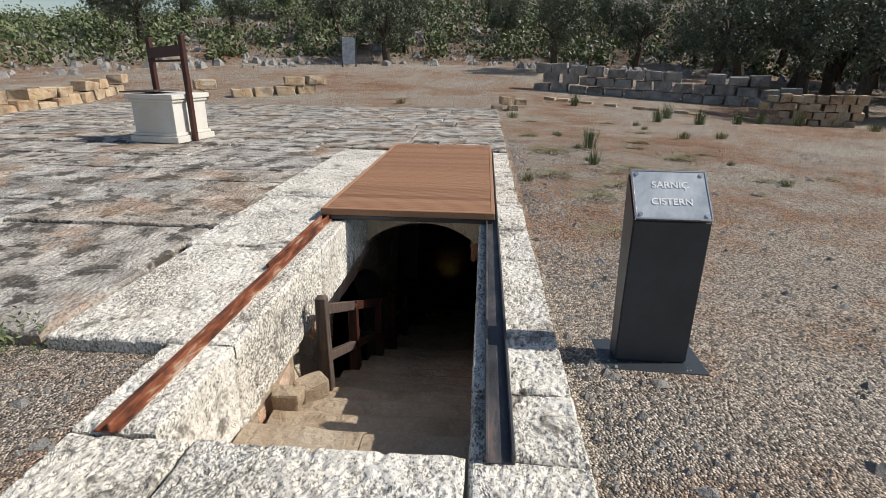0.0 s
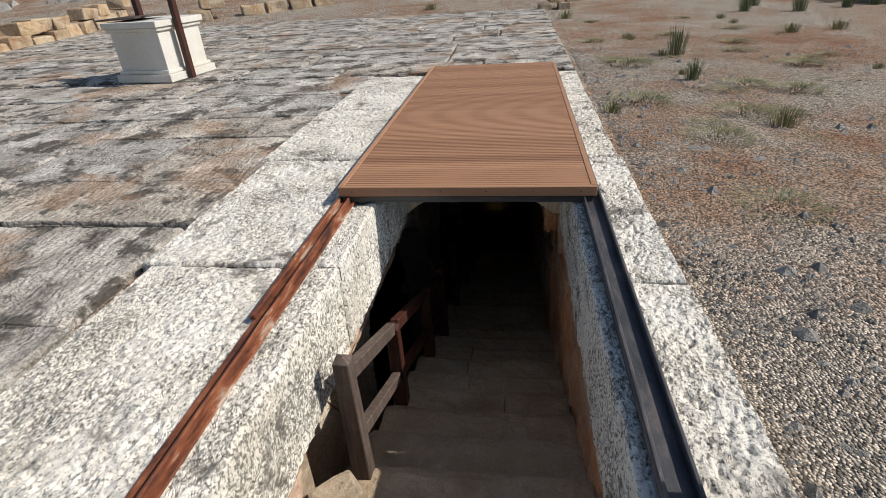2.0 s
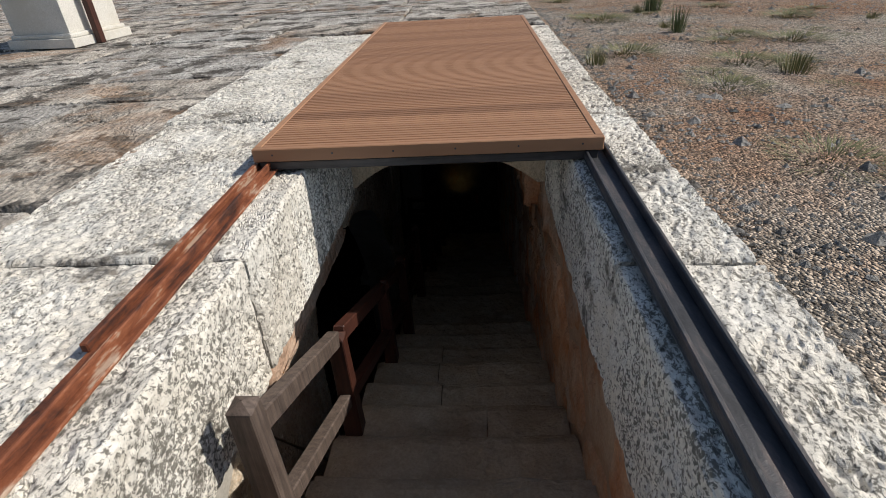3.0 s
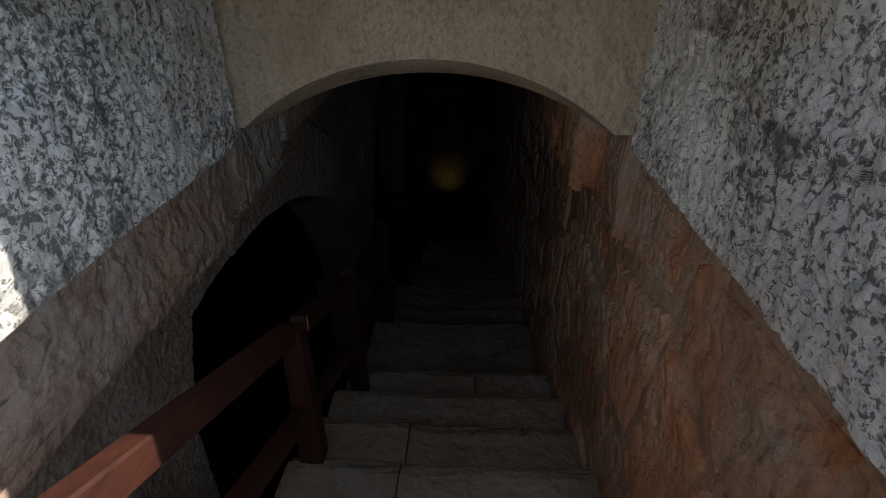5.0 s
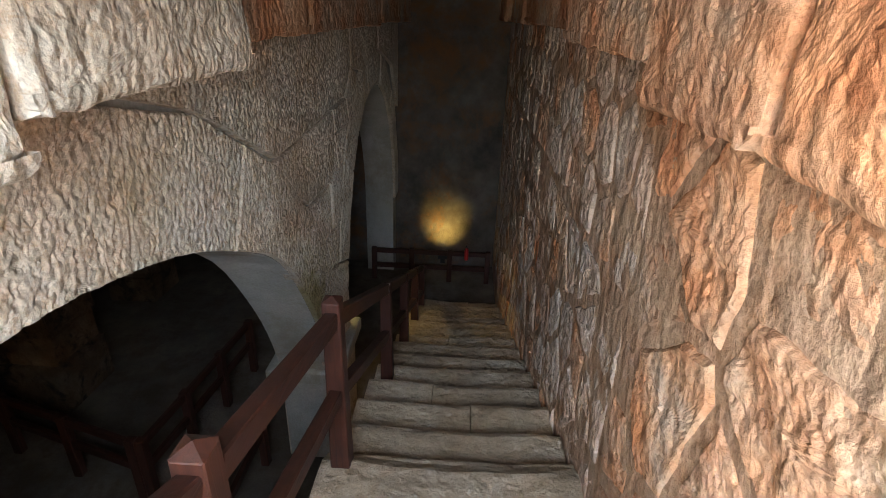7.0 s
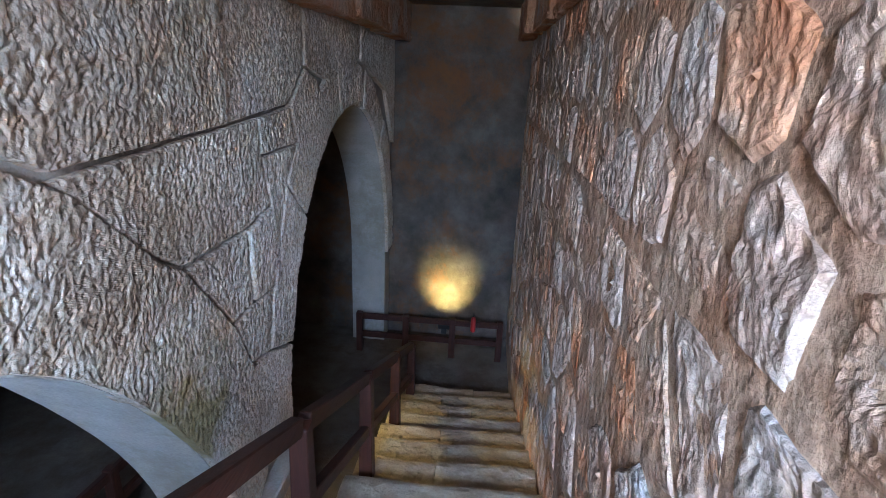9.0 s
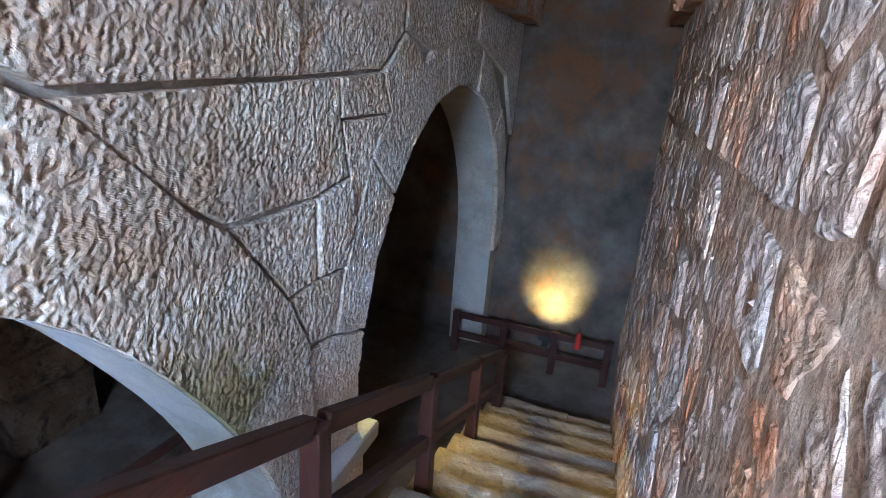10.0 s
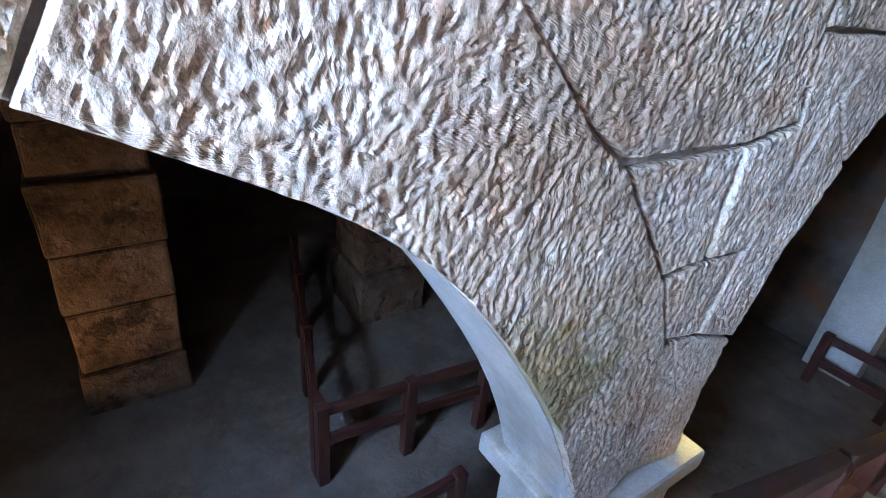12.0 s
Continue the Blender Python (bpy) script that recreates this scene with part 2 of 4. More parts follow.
def ground_mat():
    m, nt, b = mat("gravelly_earth", 0.95)
    w = coords(nt)
    big = noise_tex(nt, w, 0.22, 6, 0.6)
    mid = noise_tex(nt, w, 1.4, 6, 0.65)
    base = ramp(nt, math_node(nt, "ADD", math_node(nt, "MULTIPLY", big, 0.6), math_node(nt, "MULTIPLY", mid, 0.4)),
                [(0.37, (0.27, 0.13, 0.065)), (0.45, (0.33, 0.215, 0.14)), (0.53, (0.37, 0.305, 0.24)), (0.66, (0.41, 0.365, 0.30))])
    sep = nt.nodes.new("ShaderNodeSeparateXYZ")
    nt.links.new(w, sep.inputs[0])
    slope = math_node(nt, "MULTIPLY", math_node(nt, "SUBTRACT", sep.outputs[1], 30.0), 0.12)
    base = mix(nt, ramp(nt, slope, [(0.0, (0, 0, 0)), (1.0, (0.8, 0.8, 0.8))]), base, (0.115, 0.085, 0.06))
    v = nt.nodes.new("ShaderNodeTexVoronoi")
    v.inputs["Scale"].default_value = 80
    nt.links.new(w, v.inputs["Vector"])
    peb = ramp(nt, v.outputs["Color"], [(0.2, (0.16, 0.15, 0.14)), (0.5, (0.9, 0.9, 0.9)), (0.8, (2.1, 2.1, 2.1))])
    col = mix(nt, 0.88, base, peb, "MULTIPLY")
    col = mix(nt, ramp(nt, noise_tex(nt, w, 120, 3), [(0.55, (0, 0, 0)), (0.7, (0.6, 0.6, 0.6))]), col, (0.09, 0.07, 0.05))
    nt.links.new(col, b.inputs["Base Color"])
    h = math_node(nt, "ADD", math_node(nt, "MULTIPLY", v.outputs["Distance"], -0.8), math_node(nt, "MULTIPLY", noise_tex(nt, w, 25, 5), 1.0))
    bump(nt, b, h, 0.03)
    return m


GROUND = ground_mat()


def leaf_mat(name, lo, hi):
    m, nt, b = mat(name, 0.6)
    r = nt.nodes.new("ShaderNodeNewGeometry").outputs["Random Per Island"]
    nt.links.new(ramp(nt, r, [(0, lo), (1, hi)]), b.inputs["Base Color"])
    return m


OLIVE = leaf_mat("olive_leaves", (0.035, 0.048, 0.026), (0.14, 0.16, 0.10))
SHRUB = leaf_mat("shrub_leaves", (0.05, 0.075, 0.025), (0.17, 0.20, 0.085))
DRYGRASS = leaf_mat("dry_grass", (0.10, 0.12, 0.045), (0.30, 0.26, 0.12))
BARK = wood_mat("olive_bark", (0.04, 0.03, 0.022), (0.13, 0.10, 0.075), 0.95, (12, 12, 3), 0.02)


def glow_mat(name, colour, power):
    m, nt, b = mat(name, 0.4)
    b.inputs["Emission Color"].default_value = (*colour, 1)
    b.inputs["Emission Strength"].default_value = power
    return m


LAMPGLOW = glow_mat("lamp_lens", (1.0, 0.72, 0.3), 0.08)


# ---- building helpers ----
def mesh_of(name, verts, faces, material, smooth=False):
    me = bpy.data.meshes.new(name)
    me.from_pydata([tuple(v) for v in verts], [], [tuple(f) for f in faces])
    me.materials.append(material)
    if smooth:
        me.polygons.foreach_set("use_smooth", [True] * len(me.polygons))
    me.update()
    return me


def part(name, bm, material, parent=None, label=""):
    """Links a bmesh or a mesh as one object under parent."""
    if isinstance(bm, bmesh.types.BMesh):
        me = bpy.data.meshes.new(name)
        bm.to_mesh(me)
        bm.free()
        me.materials.append(material)
    else:
        me = bm
    ob = new(name, me)
    ob.parent = parent
    if label:
        tagged(ob, label)
    return ob


def thing(name, at=(0, 0, 0), rz=0, **tags):
    e = new(name)
    e.empty_display_size = 0.1
    e.matrix_basis = pose(*at, 0, 0, rz)
    return tagged(e, **tags)


def box(x0, y0, z0, x1, y1, z1, bevel=0.006, seg=1):
    bm = bmesh.new()
    bmesh.ops.create_cube(bm, size=1, matrix=Matrix.Translation(((x0 + x1) / 2, (y0 + y1) / 2, (z0 + z1) / 2)) @ Matrix.Diagonal((x1 - x0, y1 - y0, z1 - z0, 1)))
    if bevel:
        bmesh.ops.bevel(bm, geom=bm.edges[:], offset=bevel, segments=seg, affect="EDGES", profile=0.6)
    return bm


def tube(points, radius, n=8, taper=None):
    """A round bar along points."""
    bm = bmesh.new()
    rings = []
    pts = [Vector(p) for p in points]
    for i, p in enumerate(pts):
        d = (pts[min(i + 1, len(pts) - 1)] - pts[max(i - 1, 0)]).normalized()
        a = d.orthogonal().normalized()
        b = d.cross(a)
        r = radius if taper is None else taper[i]
        rings.append([bm.verts.new(p + a * r * math.cos(k * 2 * math.pi / n) + b * r * math.sin(k * 2 * math.pi / n)) for k in range(n)])
    for r0, r1 in zip(rings, rings[1:]):
        for k in range(n):
            bm.faces.new((r0[k], r0[(k + 1) % n], r1[(k + 1) % n], r1[k]))
    bm.faces.new(rings[0][::-1])
    bm.faces.new(rings[-1])
    bmesh.ops.recalc_face_normals(bm, faces=bm.faces[:])
    return bm


def bar(p, q, w, h, bevel=0.006):
    """A squared timber from p to q, w wide and h deep, its section upright."""
    p, q = Vector(p), Vector(q)
    d = q - p
    bm = box(-w / 2, 0, -h / 2, w / 2, d.length, h / 2, bevel)
    rot = d.to_track_quat("Y", "Z").to_matrix().to_4x4()
    bmesh.ops.transform(bm, matrix=Matrix.Translation(p) @ rot, verts=bm.verts[:])
    return bm


def shrink(poly, d):
    """Moves each corner of a convex outline inwards."""
    n = len(poly)
    c = sum((Vector(p) for p in poly), Vector((0, 0))) / n
    out = []
    for p in poly:
        v = c - Vector(p)
        out.append(Vector(p) + v.normalized() * min(d * 1.3, v.length * 0.6))
    return out


def stone(poly, place, joint=0.008, front=0.03, back=0.12, edge=0.02, rng=random, rough=0.012, material=None, name="stone"):
    """One stone from an outline: place(a, b, c) turns outline and depth into the world; its face bulges and its edges are worn."""
    p = [Vector(q) for q in poly]
    fine = []
    for q, r in zip(p, p[1:] + p[:1]):
        fine.append(q)
        k = int((r - q).length / 0.22)
        for j in range(k):
            m = q.lerp(r, (j + 1) / (k + 1))
            fine.append(m + Vector((rng.uniform(-rough, rough), rng.uniform(-rough, rough))))
    o = shrink(fine, joint)
    i1 = shrink(o, edge)
    i2 = shrink(i1, edge * 2.5)
    n = len(o)
    c = sum(o, Vector((0, 0))) / n
    v = [place(q.x, q.y, -back) for q in o] + [place(q.x, q.y, front * 0.35 - rng.uniform(0, rough)) for q in o]
    v += [place(q.x, q.y, front + rng.uniform(-rough, rough)) for q in i1] + [place(q.x, q.y, front + rng.uniform(-rough, rough) * 0.8 + rough) for q in i2]
    v.append(place(c.x, c.y, front + rough * 1.4))
    f = []
    for k in range(3):
        for j in range(n):
            a, b = k * n + j, k * n + (j + 1) % n
            f.append((a, b, b + n, a + n))
    f += [(3 * n + j, 3 * n + (j + 1) % n, 4 * n) for j in range(n)]
    return mesh_of(name, v, f, material)


def cells(x0, y0, x1, y1, sx, sy, rng, jitter=0.38):
    """Irregular stone outlines that fill a rectangle."""
    nx, ny = max(1, round((x1 - x0) / sx)), max(1, round((y1 - y0) / sy))
    dx, dy = (x1 - x0) / nx, (y1 - y0) / ny
    site = {}
    for j in range(-1, ny + 1):
        for i in range(-1, nx + 1):
            site[i, j] = Vector((x0 + dx * (i + 0.5 + (0.5 if j % 2 else 0) + rng.uniform(-jitter, jitter)), y0 + dy * (j + 0.5 + rng.uniform(-jitter, jitter))))
    out = []
    for j in range(ny):
        for i in range(-1, nx):
            s = site[i, j]
            poly = [Vector((x0, y0)), Vector((x1, y0)), Vector((x1, y1)), Vector((x0, y1))]
            for dj in (-2, -1, 0, 1, 2):
                for di in (-2, -1, 0, 1, 2):
                    o = site.get((i + di, j + dj))
                    if o is None or (di == 0 and dj == 0):
                        continue
                    m, nrm = (s + o) / 2, o - s
                    res = []
                    for q, r in zip(poly, poly[1:] + poly[:1]):
                        a, b = (q - m).dot(nrm), (r - m).dot(nrm)
                        if a <= 0:
                            res.append(q)
                        if a * b < 0:
                            res.append(q.lerp(r, a / (a - b)))
                    poly = res
                    if len(poly) < 3:
                        break
                if len(poly) < 3:
                    break
            if len(poly) >= 3:
                clean = [q for q, r in zip(poly, poly[1:] + poly[:1]) if (q - r).length > 0.03]
                area = abs(sum(q.x * r.y - q.y * r.x for q, r in zip(clean, clean[1:] + clean[:1]))) / 2 if len(clean) > 2 else 0
                if area > 0.004:
                    out.append(clean)
    return out


def fbm(x, y, s, o=4):
    return noise.fractal(Vector((x * s, y * s, 3.7)), 0.9, 2.0, o)


# ---- hewn relief ----
FIELD_N, FIELD_M = 1024, 2.56


def pick_field(count, length, width, angle, spread, seed):
    """A tiling height field of pick marks: short dents, mostly in one direction."""
    g = np.random.default_rng(seed)
    h = np.zeros((FIELD_N, FIELD_N), np.float32)
    px = FIELD_N / FIELD_M
    r = int(length * px * 1.4)
    yy, xx = np.mgrid[-r:r + 1, -r:r + 1].astype(np.float32)
    for _ in range(count):
        a = angle + g.normal(0, spread)
        c, s = math.cos(a), math.sin(a)
        u, v = xx * c + yy * s, -xx * s + yy * c
        le, wi = length * px * g.uniform(0.5, 1.2) * 0.5, width * px * g.uniform(0.6, 1.3) * 0.5
        d = np.exp(-(u / le) ** 2 - (v / wi) ** 2) * g.uniform(0.3, 1.0)
        i, j = g.integers(0, FIELD_N, 2)
        ix = (np.arange(i - r, i + r + 1)) % FIELD_N
        jx = (np.arange(j - r, j + r + 1)) % FIELD_N
        h[np.ix_(jx, ix)] = np.minimum(h[np.ix_(jx, ix)] - 0.25 * d, np.maximum(h[np.ix_(jx, ix)], -1) * 0 + h[np.ix_(jx, ix)] * 0.75 - 0.6 * d)
    return h / max(1e-6, -h.min())


PICKS = {"kerb": pick_field(4200, 0.045, 0.020, 1.0, 0.4, 1), "wall": pick_field(9500, 0.034, 0.015, 1.0, 0.5, 2), "lump": pick_field(900, 0.16, 0.11, 1.4, 1.5, 3)}


def relief(field, a, b):
    i = (np.asarray(a) / FIELD_M * FIELD_N).astype(int) % FIELD_N
    j = (np.asarray(b) / FIELD_M * FIELD_N).astype(int) % FIELD_N
    return PICKS[field][j, i]


def hewn(name, poly, place, material, depth=0.012, field="wall", step=0.016, front=0.0, back=0.1, joint=0.006, edge=0.015, rng=random, lumps=0.0, wobble=0.006, smooth=False):
    """A stone whose face is really cut: rings from its outline to its middle, each point sunk by the pick marks."""
    p = [Vector(q) for q in poly]
    c = Vector((sum(q.x for q in p) / len(p), sum(q.y for q in p) / len(p)))
    out = []
    for q, r in zip(p, p[1:] + p[:1]):
        k = max(1, int((r - q).length / step))
        out += [q.lerp(r, j / k) for j in range(k)]
    n = len(out)
    o = np.array([(q.x, q.y) for q in out])
    cc = np.array([c.x, c.y])
    d = cc - o
    ln = np.linalg.norm(d, axis=1, keepdims=True)
    wob = np.array([noise.noise(Vector((q[0] * 9, q[1] * 9, 1.7))) for q in o])[:, None]
    o = o + d / ln * (joint * 1.2 + wobble * (1 + wob))
    rings = max(2, int(ln.max() / step))
    ee = min(0.5, edge / ln.mean())
    ss = [0.0, ee * 0.3, ee * 0.65, ee] + [ee + (1 - ee) * k / rings for k in range(1, rings)]
    fall = {0: 1.0, 1: 0.5, 2: 0.18}
    ox, oy = rng.uniform(0, 2.5), rng.uniform(0, 2.5)
    verts = [place(q[0], q[1], -back) for q in o]
    for k, s in enumerate(ss):
        q = o + (cc - o) * s
        h = relief(field, q[:, 0] + ox, q[:, 1] + oy) * depth
        if lumps:
            h = h + relief("lump", q[:, 0] + oy, q[:, 1] + ox) * lumps
        if k in fall:
            h = h - edge * fall[k]
        verts += [place(a, b, front + e) for (a, b), e in zip(q, h)]
    verts.append(place(cc[0], cc[1], front))
    faces = []
    for k in range(len(ss)):
        for j in range(n):
            a, b2 = k * n + j, k * n + (j + 1) % n
            faces.append((a, b2, b2 + n, a + n))
    last = len(ss) * n
    faces += [(last + j, last + (j + 1) % n, last + n) for j in range(n)]
    return mesh_of(name, verts, faces, material, smooth)


# ---- the ground, one sheet to the horizon ----
PIT = (-0.60, 0.70)


def terrain(x, y):
    far = math.hypot(x, y)
    h = -0.10
    h += 0.02 * fbm(x, y, 0.6)
    if x > 1.3:
        h -= min(0.18, (x - 1.3) * 0.02)
    d = y - 13.5 - 0.08 * x
    if d > 0:
        h += 1.55 * min(1, d / 17) ** 1.2
    d2 = y - 33 + 0.25 * abs(x - 4)
    if d2 > 0:
        fall = 1 / (1 + math.exp(-(x + 28) / 14))
        h += (d2 * 0.25 + 1.2 * fbm(x, y, 0.06)) * min(1, 95 / (d2 + 1)) * (0.20 + 0.80 * fall)
    return h


def axis_steps(lo, hi, near, step):
    v, out = near[0], []
    while v <= near[1]:
        out.append(v)
        v += step
    s = step
    v = near[1]
    while v < hi:
        s *= 1.22
        v += s
        out.append(min(v, hi))
    s = step
    v = near[0]
    while v > lo:
        s *= 1.22
        v -= s
        out.insert(0, max(v, lo))
    return out


def build_ground():
    xs, ys = axis_steps(-600, 600, (-14, 16), 0.7), axis_steps(-300, 900, (-8, 60), 0.7)
    # the sheet is cut out under the platform and the pit
    hx0, hx1, hy0, hy1 = -0.80, 0.95, -3.45, 1.2
    xs = sorted(set([x for x in xs if abs(x - hx0) > 0.2 and abs(x - hx1) > 0.2] + [hx0, hx1]))
    ys = sorted(set([y for y in ys if abs(y - hy0) > 0.2 and abs(y - hy1) > 0.2] + [hy0, hy1]))
    v = [(x, y, terrain(x, y)) for y in ys for x in xs]
    w = len(xs)
    f = []
    for j in range(len(ys) - 1):
        for i in range(w - 1):
            if hx0 <= (xs[i] + xs[i + 1]) / 2 <= hx1 and hy0 <= (ys[j] + ys[j + 1]) / 2 <= hy1:
                continue
            a = j * w + i
            f.append((a, a + 1, a + w + 1, a + w))
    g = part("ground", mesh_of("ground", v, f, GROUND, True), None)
    tagged(g, "dry gravelly reddish earth rising to a wooded hill", "ground", kind="structure")


build_ground()

# ---- pit kerb stones ----
kerb = tagged(new("pit_kerb"), "white pecked limestone kerb round the stair pit", "kerb", kind="structure")


def joined(meshes, name):
    bm = bmesh.new()
    for me in meshes:
        bm.from_mesh(me)
    me = bpy.data.meshes.new(name)
    bm.to_mesh(me)
    bm.free()
    me.materials.append(meshes[0].materials[0])
    for m in meshes:
        bpy.data.meshes.remove(m)
    return me


def kerb_stone(x0, y0, x1, y1, z0=-0.56, z1=0.0, inner=None, material=None, name="kerb_stone", parent=None, step=0.015, sink=0.036, gap=0.004):
    rng = random.Random(int((x0 * 7 + y0 * 13) * 100))
    t = z1 + rng.uniform(-0.005, 0.005)
    material = material or LIME
    top = hewn("top", [(x0, y0), (x1, y0), (x1, y1), (x0, y1)], lambda a, b, c: (a, b, t + c), material, sink, "kerb", step, 0, 0.1, gap, 0.02, rng, 0.012)
    ms = [top]
    if inner:
        xi, s = (x1, 1) if inner == "right" else (x0, -1)
        ms.append(hewn("side", [(y0, z0), (y1, z0), (y1, t - 0.01), (y0, t - 0.01)], lambda a, b, c: (xi + s * c, a, b), material, sink, "kerb", step, 0, 0.1, 0.004, 0.02, rng, 0.02))
    core = box(x0 + 0.02, y0 + 0.012, z0, x1 - 0.02, y1 - 0.012, t - 0.03, 0.01)
    me = bpy.data.meshes.new("core")
    core.to_mesh(me)
    core.free()
    ms.append(me)
    return part(name, joined(ms, name), None, parent or kerb)


for x0, y0, x1, y1, inner in [(-0.98, -3.75, -0.44, -3.15, None), (-0.44, -3.75, 0.70, -3.15, None), (0.70, -3.75, 1.19, -3.16, None),
                              (-0.98, -3.15, -0.60, -2.42, "right"), (-1.72, -2.42, -0.60, -0.82, "right"), (-1.80, -0.82, -0.60, 0.93, "right"),
                              (-1.86, 0.93, -0.86, 2.6, None), (-1.8, 2.6, -0.86, 4.46, None),
                              (0.70, -3.16, 1.19, -2.70, "left"), (0.70, -2.70, 1.18, -0.9, "left"), (0.70, -0.9, 1.17, 0.93, "left"),
                              (0.86, 0.93, 1.14, 2.4, None), (0.86, 2.4, 1.14, 4.46, None)]:
    kerb_stone(x0, y0, x1, y1, inner=inner)


# lintel with its shallow arch
def build_lintel():
    """One block: a segmental arch in front, a slightly lower one behind, so the splayed soffit shows."""
    y0, y1, x0, x1, mid, half = 0.935, 1.25, -0.70, 0.78, 0.03, 0.63

    def arc(x, top, rise):
        r = (half * half + rise * rise) / (2 * rise)
        return top - r + math.sqrt(max(0.0, r * r - min(half, abs(x - mid)) ** 2))

    xs = [x0] + [mid - half + 2 * half * k / 36 for k in range(37)] + [x1]
    rows = 9
    v, f = [], []
    for y, top, rise in ((y0, -0.28, 0.235), (y1, -0.385, 0.18)):
        for k in range(rows + 1):
            for x in xs:
                z = arc(x, top, rise)
                u = k / rows
                dent = relief("wall", x * 1.6 + 1.1, (z * (1 - u)) * 1.6 + 0.4) * 0.010 if y == y0 else 0.0
                v.append((x, y - dent, z * (1 - u) - 0.004 * u))
    n = len(xs)
    half_n = n * (rows + 1)
    for s in (0, half_n):
        for k in range(rows):
            for i in range(n - 1):
                a = s + k * n + i
                f.append((a, a + 1, a + n + 1, a + n))
    f += [(i, i + half_n, i + 1 + half_n, i + 1) for i in range(n - 1)]
    t = rows * n
    f += [(t + i, t + i + 1, t + i + 1 + half_n, t + i + half_n) for i in range(n - 1)]
    f += [(k * n + e, (k + 1) * n + e, (k + 1) * n + e + half_n, k * n + e + half_n) for k in range(rows) for e in (0, n - 1)]
    me = mesh_of("lintel", v, f, LIMEWARM)
    bm = bmesh.new()
    bm.from_mesh(me)
    bmesh.ops.recalc_face_normals(bm, faces=bm.faces[:])
    bpy.data.meshes.remove(me)
    part("lintel", bm, LIMEWARM, kerb, "cream lintel with a shallow arch cut out")


LIMEWARM = stone_mat("cream_limestone", [(0.3, (0.54, 0.39, 0.25)), (0.5, (0.66, 0.52, 0.36)), (0.7, (0.72, 0.60, 0.45))], peck=(24, 24, 12), peck_depth=0.014, stain=(0.26, 0.2, 0.14), tint=0.0, specks=0.35)
build_lintel()

# ---- stairs ----
STEP_L, STEP_R = -0.58, 0.76
steps = tagged(new("stairs"), "worn stone stairs going down into the cistern", "stairs", kind="structure")
EDGES = [(-3.15 + 0.39 * k, -0.30 - 0.18 * k) for k in range(13)] + [(1.92, -2.79)] + [(2.91 + 0.42 * k, -2.96 - 0.17 * k) for k in range(13)]


def build_steps():
    rng = random.Random(5)
    for k, (y, z) in enumerate(EDGES):
        y1 = EDGES[k + 1][0] if k + 1 < len(EDGES) else y + 0.42
        cuts = [STEP_L] + [STEP_L + (STEP_R - STEP_L) * rng.uniform(0.35, 0.65)] * rng.choice((0, 1, 1)) + [STEP_R]
        for a, b in zip(cuts, cuts[1:]):
            bm = box(a + 0.003, y - 0.05, z - 0.24, b - 0.003, y1 + rng.uniform(-0.012, 0.012), z + rng.uniform(-0.012, 0.008), 0)
            bmesh.ops.subdivide_edges(bm, edges=bm.edges[:], cuts=7, use_grid_fill=True)
            yb = max(q.co.y for q in bm.verts)
            zt = max(q.co.z for q in bm.verts)
            for vtx in bm.verts:
                p = vtx.co
                nose = max(0.0, 1 - (yb - p.y) / 0.10) * max(0.0, 1 - (zt - p.z) / 0.09)
                worn = math.exp(-((p.x - 0.05) / 0.3) ** 2) * max(0.0, 1 - (zt - p.z) / 0.12)
                dn = noise.noise(p * 7 + Vector((k, 0, 0)))
                p.z += -0.05 * nose ** 1.5 - 0.018 * worn + 0.014 * dn
                p.y += -0.045 * nose ** 1.5 + 0.018 * noise.noise(p * 6 + Vector((0, k, 5)))
            part("step_stone", bm, STEP, steps)


build_steps()
# the masonry under the steps
prof = [(y, z - 0.1) for y, z in EDGES]
v, f = [], []
for y, z in prof + [(8.4, -5.3)]:
    v += [(STEP_L + 0.01, y, z), (STEP_R, y, z), (STEP_L + 0.01, y, -5.4), (STEP_R, y, -5.4)]
for i in range(len(prof)):
    a = i * 4
    f += [(a, a + 1, a + 5, a + 4), (a, a + 4, a + 6, a + 2), (a + 1, a + 3, a + 7, a + 5)]
part("stair_core", mesh_of("stair_core", v, f, MORTAR), None, steps)


def stair_z(y):
    if y < -3.15:
        return -0.3
    z = -0.3
    for ey, ez in EDGES:
        if ey <= y:
            z = ez
    return z


# ---- underground setting ----
def slab_box(name, x0, y0, z0, x1, y1, z1, material, label, category, bevel=0.0):
    ob = part(name, box(x0, y0, z0, x1, y1, z1, bevel), material)
    return tagged(ob, label, category, kind="structure")


slab_box("floor", -9.5, -3.6, -5.6, 1.3, 10.3, -5.3, DARK_EARTH, "dark earthen cistern floor with wooden walkways", "floor")
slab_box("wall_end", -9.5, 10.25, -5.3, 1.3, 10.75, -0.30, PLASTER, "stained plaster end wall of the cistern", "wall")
slab_box("wall_far_side", -9.5, -3.6, -5.3, -9.0, 10.25, -0.30, DARK_EARTH, "plastered far wall of the cistern", "wall")
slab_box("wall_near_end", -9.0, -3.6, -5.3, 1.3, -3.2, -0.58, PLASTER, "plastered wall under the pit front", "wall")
slab_box("wall_right", 0.768, -3.2, -5.3, 1.3, 10.25, -0.58, MORTAR, "rubble wall beside the stairs", "wall")

